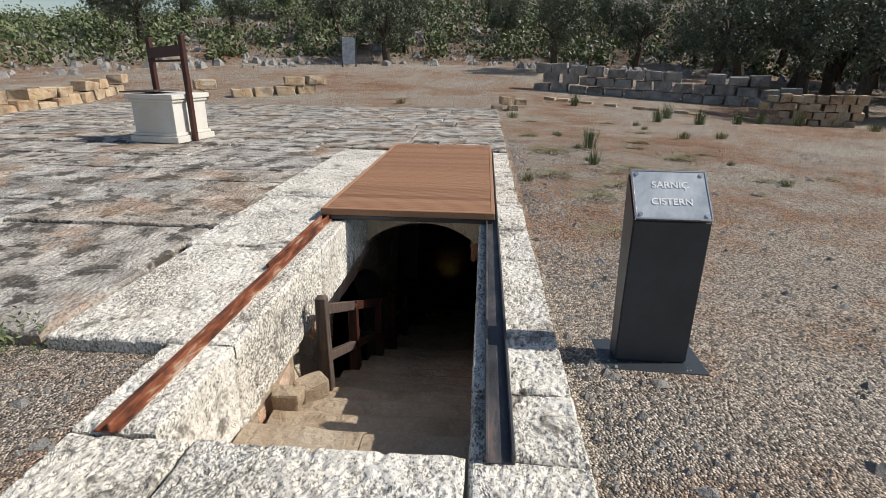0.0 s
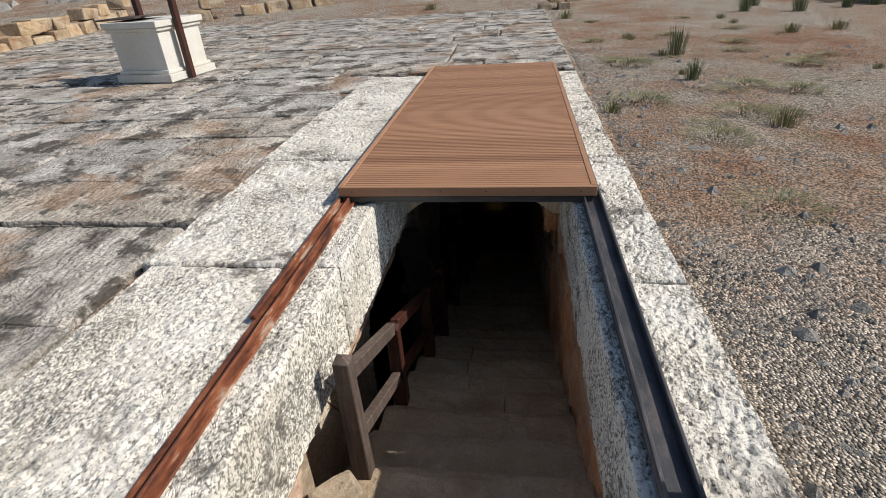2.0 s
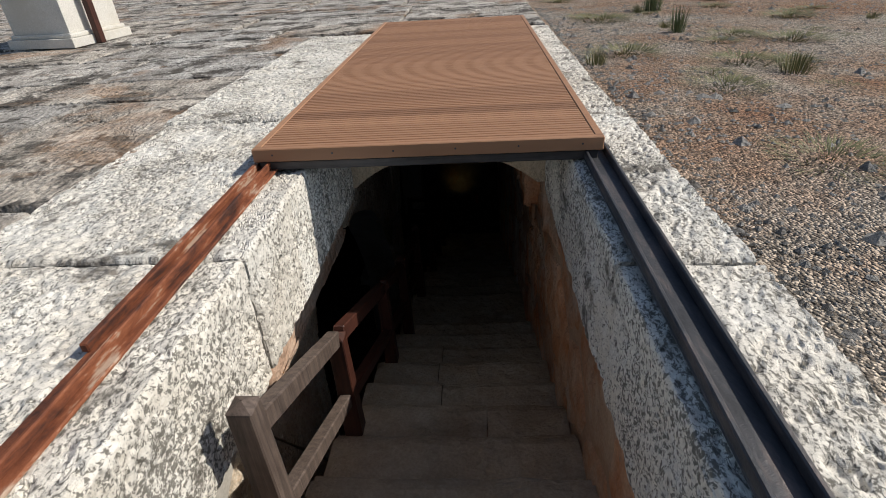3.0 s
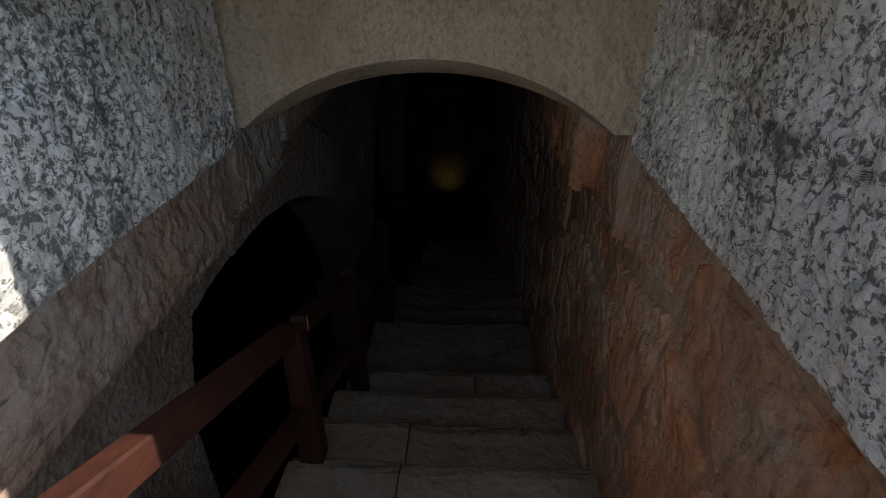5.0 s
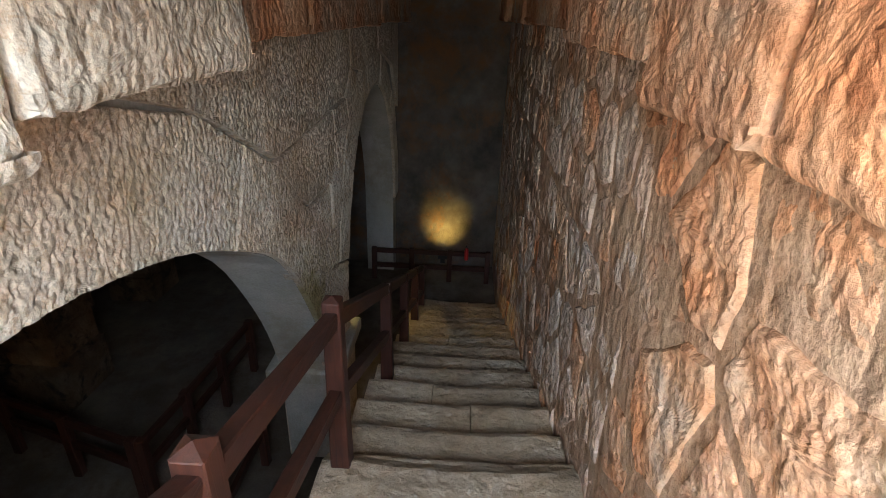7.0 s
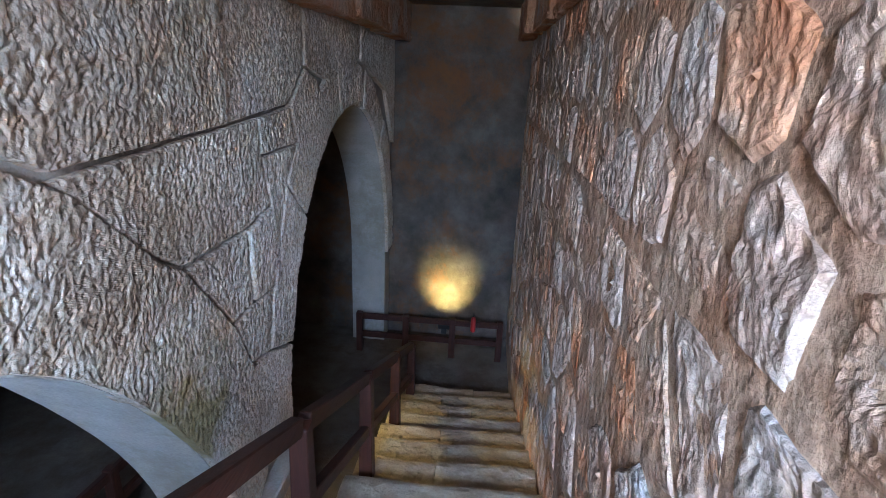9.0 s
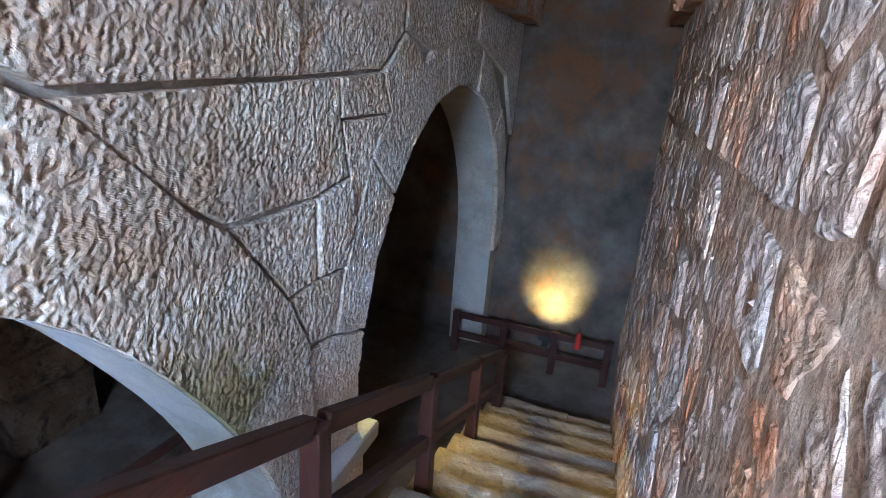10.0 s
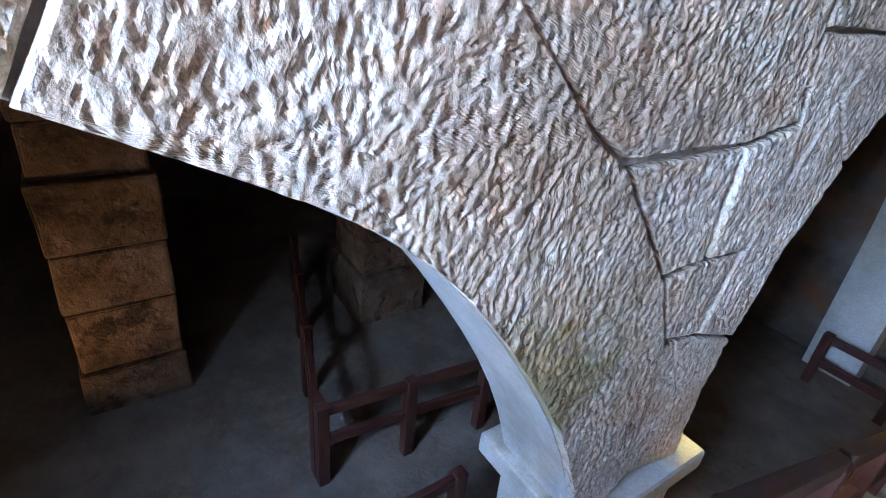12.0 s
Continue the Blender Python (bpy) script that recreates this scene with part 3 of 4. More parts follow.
ceil_ob = bmesh.new()
rng = random.Random(11)
yy = 1.27
while yy < 10.2:
    w = rng.uniform(0.55, 0.95)
    zz = -0.31 + rng.uniform(-0.02, 0.02)
    tmp = box(-1.7, yy + 0.006, zz, 1.2, min(yy + w, 10.25) - 0.006, -0.13, 0.02, 2)
    me = bpy.data.meshes.new("tmp")
    tmp.to_mesh(me)
    tmp.free()
    ceil_ob.from_mesh(me)
    bpy.data.meshes.remove(me)
    yy += w
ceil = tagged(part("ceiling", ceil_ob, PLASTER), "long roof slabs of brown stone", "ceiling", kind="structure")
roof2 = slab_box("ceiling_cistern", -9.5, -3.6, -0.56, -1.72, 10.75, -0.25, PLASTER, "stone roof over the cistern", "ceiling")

# left retaining wall under the upper steps
slab_box("wall_retaining", -1.1, -3.2, -5.3, -0.64, -1.55, -0.57, STEP, "rubble wall under the pit kerb", "wall")

# ---- arcade wall between stairs and cistern ----
AX, AT = -1.145, 0.55
C1, R1 = (1.75, -4.95), 3.48
C2, A2, B2 = (7.9, -3.8), 1.98, 2.25
arcade = tagged(new("wall_arcade"), "arcade of pecked limestone blocks between stairs and cistern", "arcade wall", kind="structure")


def on_face(a, b, c):
    return (AX + c, a, b)


def arc1(deg, r=None):
    if r is None:
        # the near leg drops straight down, the crown is a little flat, the far haunch full
        r = min(R1 - 0.03 + 0.06 * math.exp(-((deg - 41) / 9) ** 2), 0.80 / max(0.01, math.sin(radians(-deg))) if deg < 0 else 9)
    return (C1[0] + r * math.sin(radians(deg)), C1[1] + r * math.cos(radians(deg)))


def arc2(deg, off=0.0):
    return (C2[0] + (A2 + off) * math.sin(radians(deg)), C2[1] + (B2 + off) * math.cos(radians(deg)))


def big_block(poly, name="block", material=None):
    rng = random.Random(int(sum(p[0] * 31 + p[1] * 17 for p in poly) * 10))
    return part(name, hewn(name, poly, on_face, material or ARCH, 0.024, "wall", 0.0115, 0.008 + rng.uniform(-0.012, 0.012), 0.10, 0.002, 0.012, rng, 0.009, 0.005), None, arcade)


def arc_poly(pts_in, pts_out):
    return list(pts_in) + list(pts_out)[::-1]


# wedge stones of the near arch
J1 = [-62, -46, -31, -15.5, -1.3, 12.5, 27.5, 44.3]
for a, b in zip(J1, J1[1:]):
    big_block(arc_poly([arc1(a + (b - a) * k / 6) for k in range(7)], [arc1(b, 4.06), arc1((a + b) / 2, 4.10), arc1(a, 4.06)][::-1]), "wedge_stone")
big_block([arc1(44.3 + (76 - 44.3) * k / 8) for k in range(9)] + [(5.18, -4.08), (5.42, -3.9), (5.33, -3.0), (5.15, -2.63), (4.72, -2.12), (4.49, -1.98)], "wedge_stone")
# spandrel blocks
for poly in [
    [(4.08, -1.58), (4.50, -1.97), (4.72, -2.11), (5.40, -2.12), (5.75, -2.06), (5.66, -1.72), (5.64, -1.50), (5.27, -1.51)],
    [(5.64, -1.50), (5.66, -1.72), (6.28, -1.72), (6.16, -1.46)],
    [(4.75, -2.14), (5.15, -2.62), (5.41, -2.61), (5.40, -2.13)],
    [(5.41, -2.13), (5.42, -2.60), (5.70, -2.63), (5.85, -2.35), (5.76, -2.07)],
    [(5.67, -1.73), (5.77, -2.06), (5.86, -2.34), (6.03, -1.98), (6.28, -1.73)],
    [(5.16, -2.64), (5.34, -2.99), (5.60, -3.05), (5.71, -2.64), (5.42, -2.61)],
    [(5.61, -3.05), (5.72, -2.64), (6.04, -1.99), (6.42, -2.31), (6.17, -2.72), (6.05, -3.02), (6.0, -3.20)],
    [(5.33, -3.02), (5.60, -3.06), (6.0, -3.21), (5.94, -3.6), (5.95, -4.08), (5.43, -3.9)],
    [(6.04, -1.98), (6.30, -1.72), (6.18, -1.46), (6.5, -1.20), (6.75, -1.27), (7.20, -1.67), (6.75, -1.98), (6.42, -2.30)],
]:
    big_block(poly)
J2 = [-26, -13, 0, 13, 27, 42, 58, 75, 90]
for a, b in zip(J2, J2[1:]):
    big_block(arc_poly([arc2(a + (b - a) * k / 5) for k in range(6)], [arc2(b, 0.42), arc2((a + b) / 2, 0.44), arc2(a, 0.42)][::-1]), "wedge_stone")
# upper courses
for poly in [
    [(-0.6, -0.58), (-0.6, -0.88), (0.9, -0.86), (0.9, -0.58)], [(0.9, -0.58), (0.9, -0.86), (2.5, -0.90), (2.6, -0.58)],
    [(2.6, -0.58), (2.5, -0.92), (3.1, -1.08), (4.07, -1.55), (5.26, -1.50), (5.30, -0.58)],
    [(5.31, -0.58), (5.28, -1.50), (6.16, -1.45), (6.48, -1.20), (6.5, -0.58)],
    [(6.51, -0.58), (6.5, -1.19), (6.75, -1.25), (7.1, -1.30), (8.2, -1.12), (8.2, -0.58)],
    [(8.21, -0.58), (8.21, -1.12), (9.6, -1.45), (10.2, -2.2), (10.24, -0.58)],
]:
    big_block(poly, material=ARCH)


def arcade_core():
    """The wall's body: soffits of both arches, pier, and the cistern side."""
    x0, x1 = AX - AT, AX - 0.045
    bm = bmesh.new()
    top = -0.5

    def strip(pts):
        n = len(pts)
        f0 = [bm.verts.new((x1, y, z)) for y, z in pts]
        b0 = [bm.verts.new((x0, y, z)) for y, z in pts]
        ft = [bm.verts.new((x1, y, top)) for y, z in pts]
        bt = [bm.verts.new((x0, y, top)) for y, z in pts]
        for i in range(n - 1):
            bm.faces.new((f0[i], f0[i + 1], b0[i + 1], b0[i]))
            bm.faces.new((f0[i], ft[i], ft[i + 1], f0[i + 1]))
            bm.faces.new((b0[i], b0[i + 1], bt[i + 1], bt[i]))
    pts = [(-2.6, -5.3)] + [arc1(-76 + 152 * k / 40) for k in range(41)] + [(5.13, -5.3)]
    pts += [(5.92, -5.3)] + [arc2(-90 + 180 * k / 40) for k in range(41)] + [(9.9, -5.3), (10.25, -5.3)]
    strip(pts)
    bmesh.ops.remove_doubles(bm, verts=bm.verts[:], dist=0.0005)
    bmesh.ops.recalc_face_normals(bm, faces=bm.faces[:])
    part("soffit", bm, SMOOTH, arcade, "smooth pale soffits")


arcade_core()
# pier with its impost
part("pier", box(AX - AT - 0.03, 5.14, -5.3, AX + 0.03, 5.98, -4.16, 0.02, 2), ARCH, arcade)
part("impost", box(AX - AT - 0.14, 5.0, -4.17, AX + 0.09, 6.12, -4.02, 0.035, 3), SMOOTH, arcade, "projecting pale impost")

# ---- corbel courses under the roof ----
corbels = tagged(new("corbel_course"), "rough corbel stones along both walls under the roof", "corbels", kind="structure")


def corbel(x0, y0, z0, x1, y1, z1, inner, material=None):
    rng = random.Random(int((x0 * 3 + y0 * 29) * 50))
    xi, s = (x1, 1) if inner == "right" else (x0, -1)
    mt = material or RUBBLE
    ms = [hewn("side", [(y0, z0), (y1, z0 + rng.uniform(-0.03, 0.03)), (y1, z1), (y0, z1)], lambda a, b, c: (xi + s * c, a, b), mt, 0.014, "wall", 0.018, 0, 0.06, 0.004, 0.03, rng, 0.03),
          hewn("under", [(x0, y0), (x1, y0), (x1, y1), (x0, y1)], lambda a, b, c: (a, b, z0 - c), mt, 0.01, "wall", 0.018, 0, 0.06, 0.004, 0.03, rng, 0.03),
          hewn("front", [(x0, z0), (x1, z0), (x1, z1), (x0, z1)], lambda a, b, c: (a, y0 - c, b), mt, 0.01, "wall", 0.018, 0, 0.06, 0.004, 0.03, rng, 0.03)]
    part("corbel", joined(ms, "corbel"), None, corbels)


for y0, y1, x, z in [(-0.55, 1.20, -0.80, -1.04), (1.20, 1.82, -0.78, -0.99), (1.82, 3.02, -0.78, -0.88), (3.02, 4.3, -0.90, -0.80), (4.3, 5.7, -0.90, -0.80), (5.7, 7.2, -0.92, -0.80), (7.2, 8.6, -0.90, -0.78), (8.6, 10.2, -0.9, -0.80)]:
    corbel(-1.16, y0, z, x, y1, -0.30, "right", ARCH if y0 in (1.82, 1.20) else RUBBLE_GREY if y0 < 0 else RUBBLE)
for y0, y1, x, z in [(1.27, 1.75, 0.60, -0.88), (1.75, 2.46, 0.585, -0.87), (2.46, 4.0, 0.60, -0.77), (4.0, 5.6, 0.66, -0.72), (5.6, 7.2, 0.68, -0.72), (7.2, 8.8, 0.64, -0.74), (8.8, 10.2, 0.55, -0.74)]:
    corbel(x, y0, z, 0.80, y1, -0.30, "left")

corbel(0.705, 0.92, -0.92, 1.05, 1.28, -0.42, "left")


def loose_block(x, y, z, size, rz, seed):
    t = thing("loose_block", (x, y, z), rz, label="broken cream stone block lying on the upper steps", category="stone", group="loose blocks on the steps")
    bm = box(-size * 0.6, -size * 0.45, -0.01, size * 0.6, size * 0.45, size * 0.75, size * 0.12, 2)
    bmesh.ops.subdivide_edges(bm, edges=bm.edges[:], cuts=2)
    for q in bm.verts:
        q.co += size * 0.16 * noise.noise_vector(q.co * 4 + Vector((seed, 0, 0)))
    part("block", bm, STEP, t)


for k, (x, y, size) in enumerate([(-0.50, -2.02, 0.15), (-0.47, -1.66, 0.18)]):
    loose_block(x, y, stair_z(y) - 0.01, size, 40 * k, k * 3.1)


# ---- sliding cover over the pit ----
def build_cover():
    c = thing("pit_cover", (0, 0, 0), label="brown composite deck cover sliding over the stair pit", category="cover")
    n, y0, y1 = 30, 0.03, 4.43
    w = (y1 - y0) / n
    prof, k = [], 4
    for i in range(k):
        a, b = w * (i + 0.14) / k, w * (i + 0.86) / k
        prof += [(a, -0.004), (a + 0.002, 0), (b - 0.002, 0), (b, -0.004)]
    prof = [(0.004, -0.022)] + [(0.004, -0.004)] + prof[1:-1] + [(w - 0.004, -0.004), (w - 0.004, -0.022)]
    m = len(prof)
    v = [(-0.81, y, z) for y, z in prof] + [(0.81, y, z) for y, z in prof]
    f = [(i, i + 1, i + 1 + m, i + m) for i in range(m - 1)]
    me = mesh_of("deck_board", v, f, DECK)
    for i in range(n):
        ob = part("deck_board", me, None, c)
        ob.location = (0, y0 + i * w, 0.118)
    for s in (-1, 1):
        part("side_trim", box(min(s * 0.85, s * 0.812), 0.0, 0.05, max(s * 0.85, s * 0.812), 4.46, 0.121, 0.003), DECK, c)
    # unseen sheet, added to stop sunlight leaking through the board gaps
    part("sun_block_sheet", box(-0.83, 0.02, 0.086, 0.83, 4.44, 0.094, 0), BEAM, c)
    part("front_trim", box(-0.85, -0.012, 0.055, 0.85, 0.028, 0.121, 0.004), DECK, c)
    part("back_trim", box(-0.81, 4.432, 0.055, 0.81, 4.46, 0.119, 0.004), DECK, c)
    part("front_beam", box(-0.83, 0.0, 0.006, 0.83, 0.09, 0.054, 0.006), BEAM, c, "flaking dark wooden beam")
    part("back_beam", box(-0.83, 4.36, 0.006, 0.83, 4.43, 0.054, 0.006), BEAM, c)
    for i in range(5):
        yb = 0.75 + 0.75 * i
        part("joist", box(-0.8, yb, 0.045, 0.8, yb + 0.06, 0.094, 0.004), BEAM, c)
    for i in range(6):
        part("screw", tube([(-0.75 + 0.3 * i, -0.011, 0.09), (-0.75 + 0.3 * i, -0.0145, 0.09)], 0.005, 8), DARKSTEEL, c)
    return c


build_cover()


def build_rails():
    left = thing("guide_rail", label="rusty flaking steel guide rail on the kerb", category="rail", group="cover guide rails")
    part("flat_bar", box(-0.855, -3.17, 0.001, -0.745, 4.4, 0.014, 0.004), RUST, left)
    part("flange", box(-0.79, -3.17, 0.014, -0.775, 4.4, 0.05, 0.004), RUST, left)
    part("outer_strip", box(-0.865, -1.34, 0.014, -0.84, 0.6, 0.045, 0.004), RUST, left, "peeling pale strip")
    right = thing("guide_rail", label="dark painted steel guide channel on the kerb", category="rail", group="cover guide rails")
    part("flat_bar", box(0.765, -3.2, 0.001, 0.885, 4.4, 0.012, 0.004), DARKSTEEL, right)
    for x in (0.765, 0.868):
        part("flange", box(x, -3.2, 0.012, x + 0.016, 4.4, 0.05, 0.004), DARKSTEEL, right)


build_rails()


# ---- wooden handrail down the stairs ----
RX = -0.47


def rail_z(y):
    nodes = ((-1.32, -0.32), (1.62, -1.62), (2.78, -1.92), (8.4, -4.44))
    for (a, za), (b, zb) in zip(nodes, nodes[1:]):
        if y <= b:
            return za + (zb - za) * (y - a) / (b - a)
    return nodes[-1][1]


def build_handrail():
    hr = thing("handrail", label="red-brown stained wooden handrail along the stairs", category="handrail")
    ys = [-1.32, -0.42, 0.72, 1.62, 2.78, 4.33, 5.55, 6.75, 7.85]
    for k, y in enumerate(ys):
        zt = rail_z(y) + (0.10 if k in (0, 3, 4) else 0.0)
        zb = stair_z(y) - 0.02
        bm = box(RX - 0.05, y - 0.05, zb, RX + 0.05, y + 0.05, zt, 0.006)
        for vtx in bm.verts:
            if vtx.co.z > zt - 0.02:
                vtx.co.x = RX + (vtx.co.x - RX) * 0.8
                vtx.co.y = y + (vtx.co.y - y) * 0.8
        bmesh.ops.create_cone(bm, cap_ends=False, segments=4, radius1=0.056, radius2=0.004, depth=0.022, matrix=Matrix.Translation((RX, y, zt + 0.011)) @ Matrix.Rotation(radians(45), 4, "Z"))
        part("post", bm, OLDWOOD if k == 0 else WOOD, hr, "weathered grey-brown post" if k == 0 else "")
    for k, (a, b) in enumerate(zip(ys, ys[1:])):
        for dz, h in ((0.0, 0.085), (-0.42, 0.075)):
            part("top_rail" if dz == 0 else "mid_rail", bar((RX, a + 0.045, rail_z(a + 0.045) + dz), (RX, b - 0.045, rail_z(b - 0.045) + dz), 0.06, h), OLDWOOD if k == 0 else WOODRAIL, hr)


build_handrail()


def low_rail(p, q, posts, label):
    r = thing("barrier", label=label, category="railing", group="low barriers on the cistern floor")
    p, q = Vector(p), Vector(q)
    for i in range(posts):
        a = p.lerp(q, i / (posts - 1))
        part("post", box(a.x - 0.045, a.y - 0.045, a.z - 0.9, a.x + 0.045, a.y + 0.045, a.z + 0.06, 0.006), WOOD, r)
    for dz in (0.0, -0.30):
        part("rail", bar(p + Vector((0, 0, dz)), q + Vector((0, 0, dz)), 0.05, 0.09), WOODRAIL, r)


FLOOR = -5.3
low_rail((-1.5, 9.55, -4.72), (0.62, 9.55, -4.72), 4, "red-brown wooden barrier before the end wall")
low_rail((-2.9, 4.45, -4.55), (-2.7, 6.6, -4.55), 4, "dark wooden barrier on the cistern floor")
low_rail((-3.0, 4.45, -4.55), (-5.6, 5.2, -4.55), 4, "dark wooden barrier on the cistern floor")
low_rail((-1.95, 1.6, -4.55), (-1.95, 5.0, -4.55), 4, "dark wooden barrier beside the walkway")


def build_extinguisher():
    e = thing("fire_extinguisher", (0.22, 9.47, -4.80), label="small red fire extinguisher hung on the barrier", category="extinguisher")
    part("cylinder", tube([(0, 0, 0), (0, 0, 0.02), (0, 0, 0.30), (0, 0, 0.35), (0, 0, 0.37)], 0.06, 14, [0.05, 0.06, 0.06, 0.04, 0.02]), RED, e)
    part("valve", tube([(0, 0, 0.37), (0, 0, 0.42)], 0.016, 8), BLACK, e)
    part("handle", bar((0, -0.07, 0.42), (0, 0.03, 0.44), 0.02, 0.012, 0.002), BLACK, e)
    e.scale = (0.65, 0.65, 0.65)
    part("bracket", box(-0.05, 0.05, 0.1, 0.05, 0.09, 0.13, 0.003), DARKSTEEL, e)


build_extinguisher()


# ---- floodlights in the cistern ----
def floodlight(at, aim, power, colour, size=radians(90), label="small floodlight on the floor"):
    t = thing("floodlight", at, label=label, category="lamp", group="cistern floodlights")
    d = (Vector(aim) - Vector(at)).normalized()
    q = d.to_track_quat("-Z", "Y").to_matrix().to_4x4()
    bm = box(-0.09, -0.06, 0.0, 0.09, 0.06, 0.07, 0.008)
    bmesh.ops.transform(bm, matrix=q, verts=bm.verts[:])
    part("housing", bm, BLACK, t)
    bm = box(-0.075, -0.048, -0.006, 0.075, 0.048, -0.001, 0.0)
    bmesh.ops.transform(bm, matrix=q, verts=bm.verts[:])
    part("lens", bm, LAMPGLOW, t, "glowing warm lens")
    part("foot", box(-0.04, -0.04, -0.16, 0.04, 0.04, -0.01, 0.004), BLACK, t)
    la = new("floodlight_lamp", bpy.data.lights.new("floodlight_lamp", "SPOT"))
    la.data.energy, la.data.color, la.data.spot_size, la.data.spot_blend, la.data.shadow_soft_size = power, colour, size, 0.9, 0.05
    la.matrix_world = look(Vector(at) + d * 0.03, aim)
    return t


floodlight((-0.22, 9.66, -4.80), (-0.22, 10.25, -4.50), LAMP_END, (1.0, 0.75, 0.22), radians(84))
floodlight((-1.80, 6.55, -3.35), (-0.42, 6.5, -4.4), LAMP_STEP, (1.0, 0.72, 0.20), radians(88), "small floodlight fixed behind the arcade")
floodlight((-3.7, 2.0, -5.10), (-4.5, 3.4, -3.2), LAMP_SIDE, (1.0, 0.50, 0.14), radians(110))


CISTERN = stone_mat("dark_pier_stone", [(0.3, (0.10, 0.06, 0.035)), (0.5, (0.18, 0.12, 0.075)), (0.7, (0.28, 0.20, 0.14))], peck=(8, 8, 8), peck_depth=0.03, stain=(0.05, 0.035, 0.025), stain_scale=2.6, stain_at=(0.5, 0.6), tint=0.4)


# ---- piers in the cistern ----
def cistern_pier(x, y, w, top, seed):
    p = thing("cistern_pier", (x, y, -5.3), label="rough dark stone pier standing on the cistern floor", category="pier", group="piers in the cistern")
    rng = random.Random(seed)
    z = 0.0
    while z < top:
        h = min(rng.uniform(0.4, 0.65), top - z + 0.02)
        e = w / 2 * rng.uniform(0.92, 1.04)
        bm = box(-e, -e, z, e, e, z + h - 0.008, 0.03, 2)
        bmesh.ops.subdivide_edges(bm, edges=bm.edges[:], cuts=1)
        for q in bm.verts:
            q.co.xy += 0.03 * noise.noise_vector(q.co * 3 + Vector((seed, 0, 0))).xy
        part("drum_block", bm, CISTERN, p)
        z += h


cistern_pier(-4.85, 3.4, 0.8, 4.72, 1)
cistern_pier(-5.0, 6.0, 0.8, 4.72, 2)
cistern_pier(-5.4, 8.6, 0.8, 4.72, 3)


# ---- sign beside the pit ----
def words(text, size, material, parent, m, name):
    cu = bpy.data.curves.new(name, "FONT")
    cu.body, cu.size, cu.extrude, cu.align_x, cu.align_y = text, size, 0.0015, "CENTER", "CENTER"
    cu.offset = 0.0007
    tmp = new("tmp", cu)
    bpy.context.view_layer.update()
    me = bpy.data.meshes.new_from_object(tmp.evaluated_get(bpy.context.evaluated_depsgraph_get()))
    bpy.data.objects.remove(tmp)
    me.transform(m)
    me.materials.clear()
    me.materials.append(material)
    return part(name, me, None, parent)


def build_sign():
    s = thing("information_sign", (1.69, -2.14, -0.12), label="slate-grey metal sign pedestal lettered in white", category="sign")
    part("base_plate", box(-0.28, -0.17, 0, 0.29, 0.17, 0.02, 0.004), SIGNGREY, s)
    prof = [(-0.07, 0.02), (-0.07, 0.84), (0.13, 1.045), (0.15, 1.03), (0.05, 0.02)]
    for nm, x0, x1 in (("body", -0.195, 0.195),):
        bm = bmesh.new()
        a = [bm.verts.new((x0, y, z)) for y, z in prof]
        b = [bm.verts.new((x1, y, z)) for y, z in prof]
        bm.faces.new(a)
        bm.faces.new(b[::-1])
        for i in range(len(prof)):
            j = (i + 1) % len(prof)
            bm.faces.new((a[i], b[i], b[j], a[j]))
        bmesh.ops.recalc_face_normals(bm, faces=bm.faces[:])
        bmesh.ops.bevel(bm, geom=bm.edges[:], offset=0.008, segments=2, affect="EDGES")
        part(nm, bm, SIGNGREY, s)
    ang = math.atan2(1.045 - 0.84, 0.20)
    m = Matrix.Translation((0, 0.030 - 0.011, 0.9425 + 0.011)) @ Matrix.Rotation(ang, 4, "X")
    bm = box(-0.185, -0.14, -0.006, 0.185, 0.14, 0.006, 0.003)
    bmesh.ops.transform(bm, matrix=m, verts=bm.verts[:])
    face = part("face_plate", bm, SIGNFACE, s, "blue-grey plate, coloured paler for sky reflection")
    for x0, y0, x1, y1 in ((-0.192, -0.147, 0.192, -0.139), (-0.192, 0.139, 0.192, 0.147), (-0.192, -0.139, -0.184, 0.139), (0.184, -0.139, 0.192, 0.139)):
        bm = box(x0, y0, -0.006, x1, y1, 0.009, 0.001)
        bmesh.ops.transform(bm, matrix=m, verts=bm.verts[:])
        part("rim", bm, CHROME, face)
    words("SARNIÇ", 0.054, WHITEPAINT, face, m @ Matrix.Translation((0, 0.055, 0.0075)), "lettering")
    words("CISTERN", 0.054, WHITEPAINT, face, m @ Matrix.Translation((0, -0.045, 0.0075)), "lettering")
    for x in (-0.165, 0.165):
        for y in (-0.12, 0.12):
            bm = tube([(0, 0, 0.005), (0, 0, 0.012)], 0.011, 10)
            bmesh.ops.transform(bm, matrix=m @ Matrix.Translation((x, y, 0)), verts=bm.verts[:])
            part("stud", bm, CHROME, face)


build_sign()


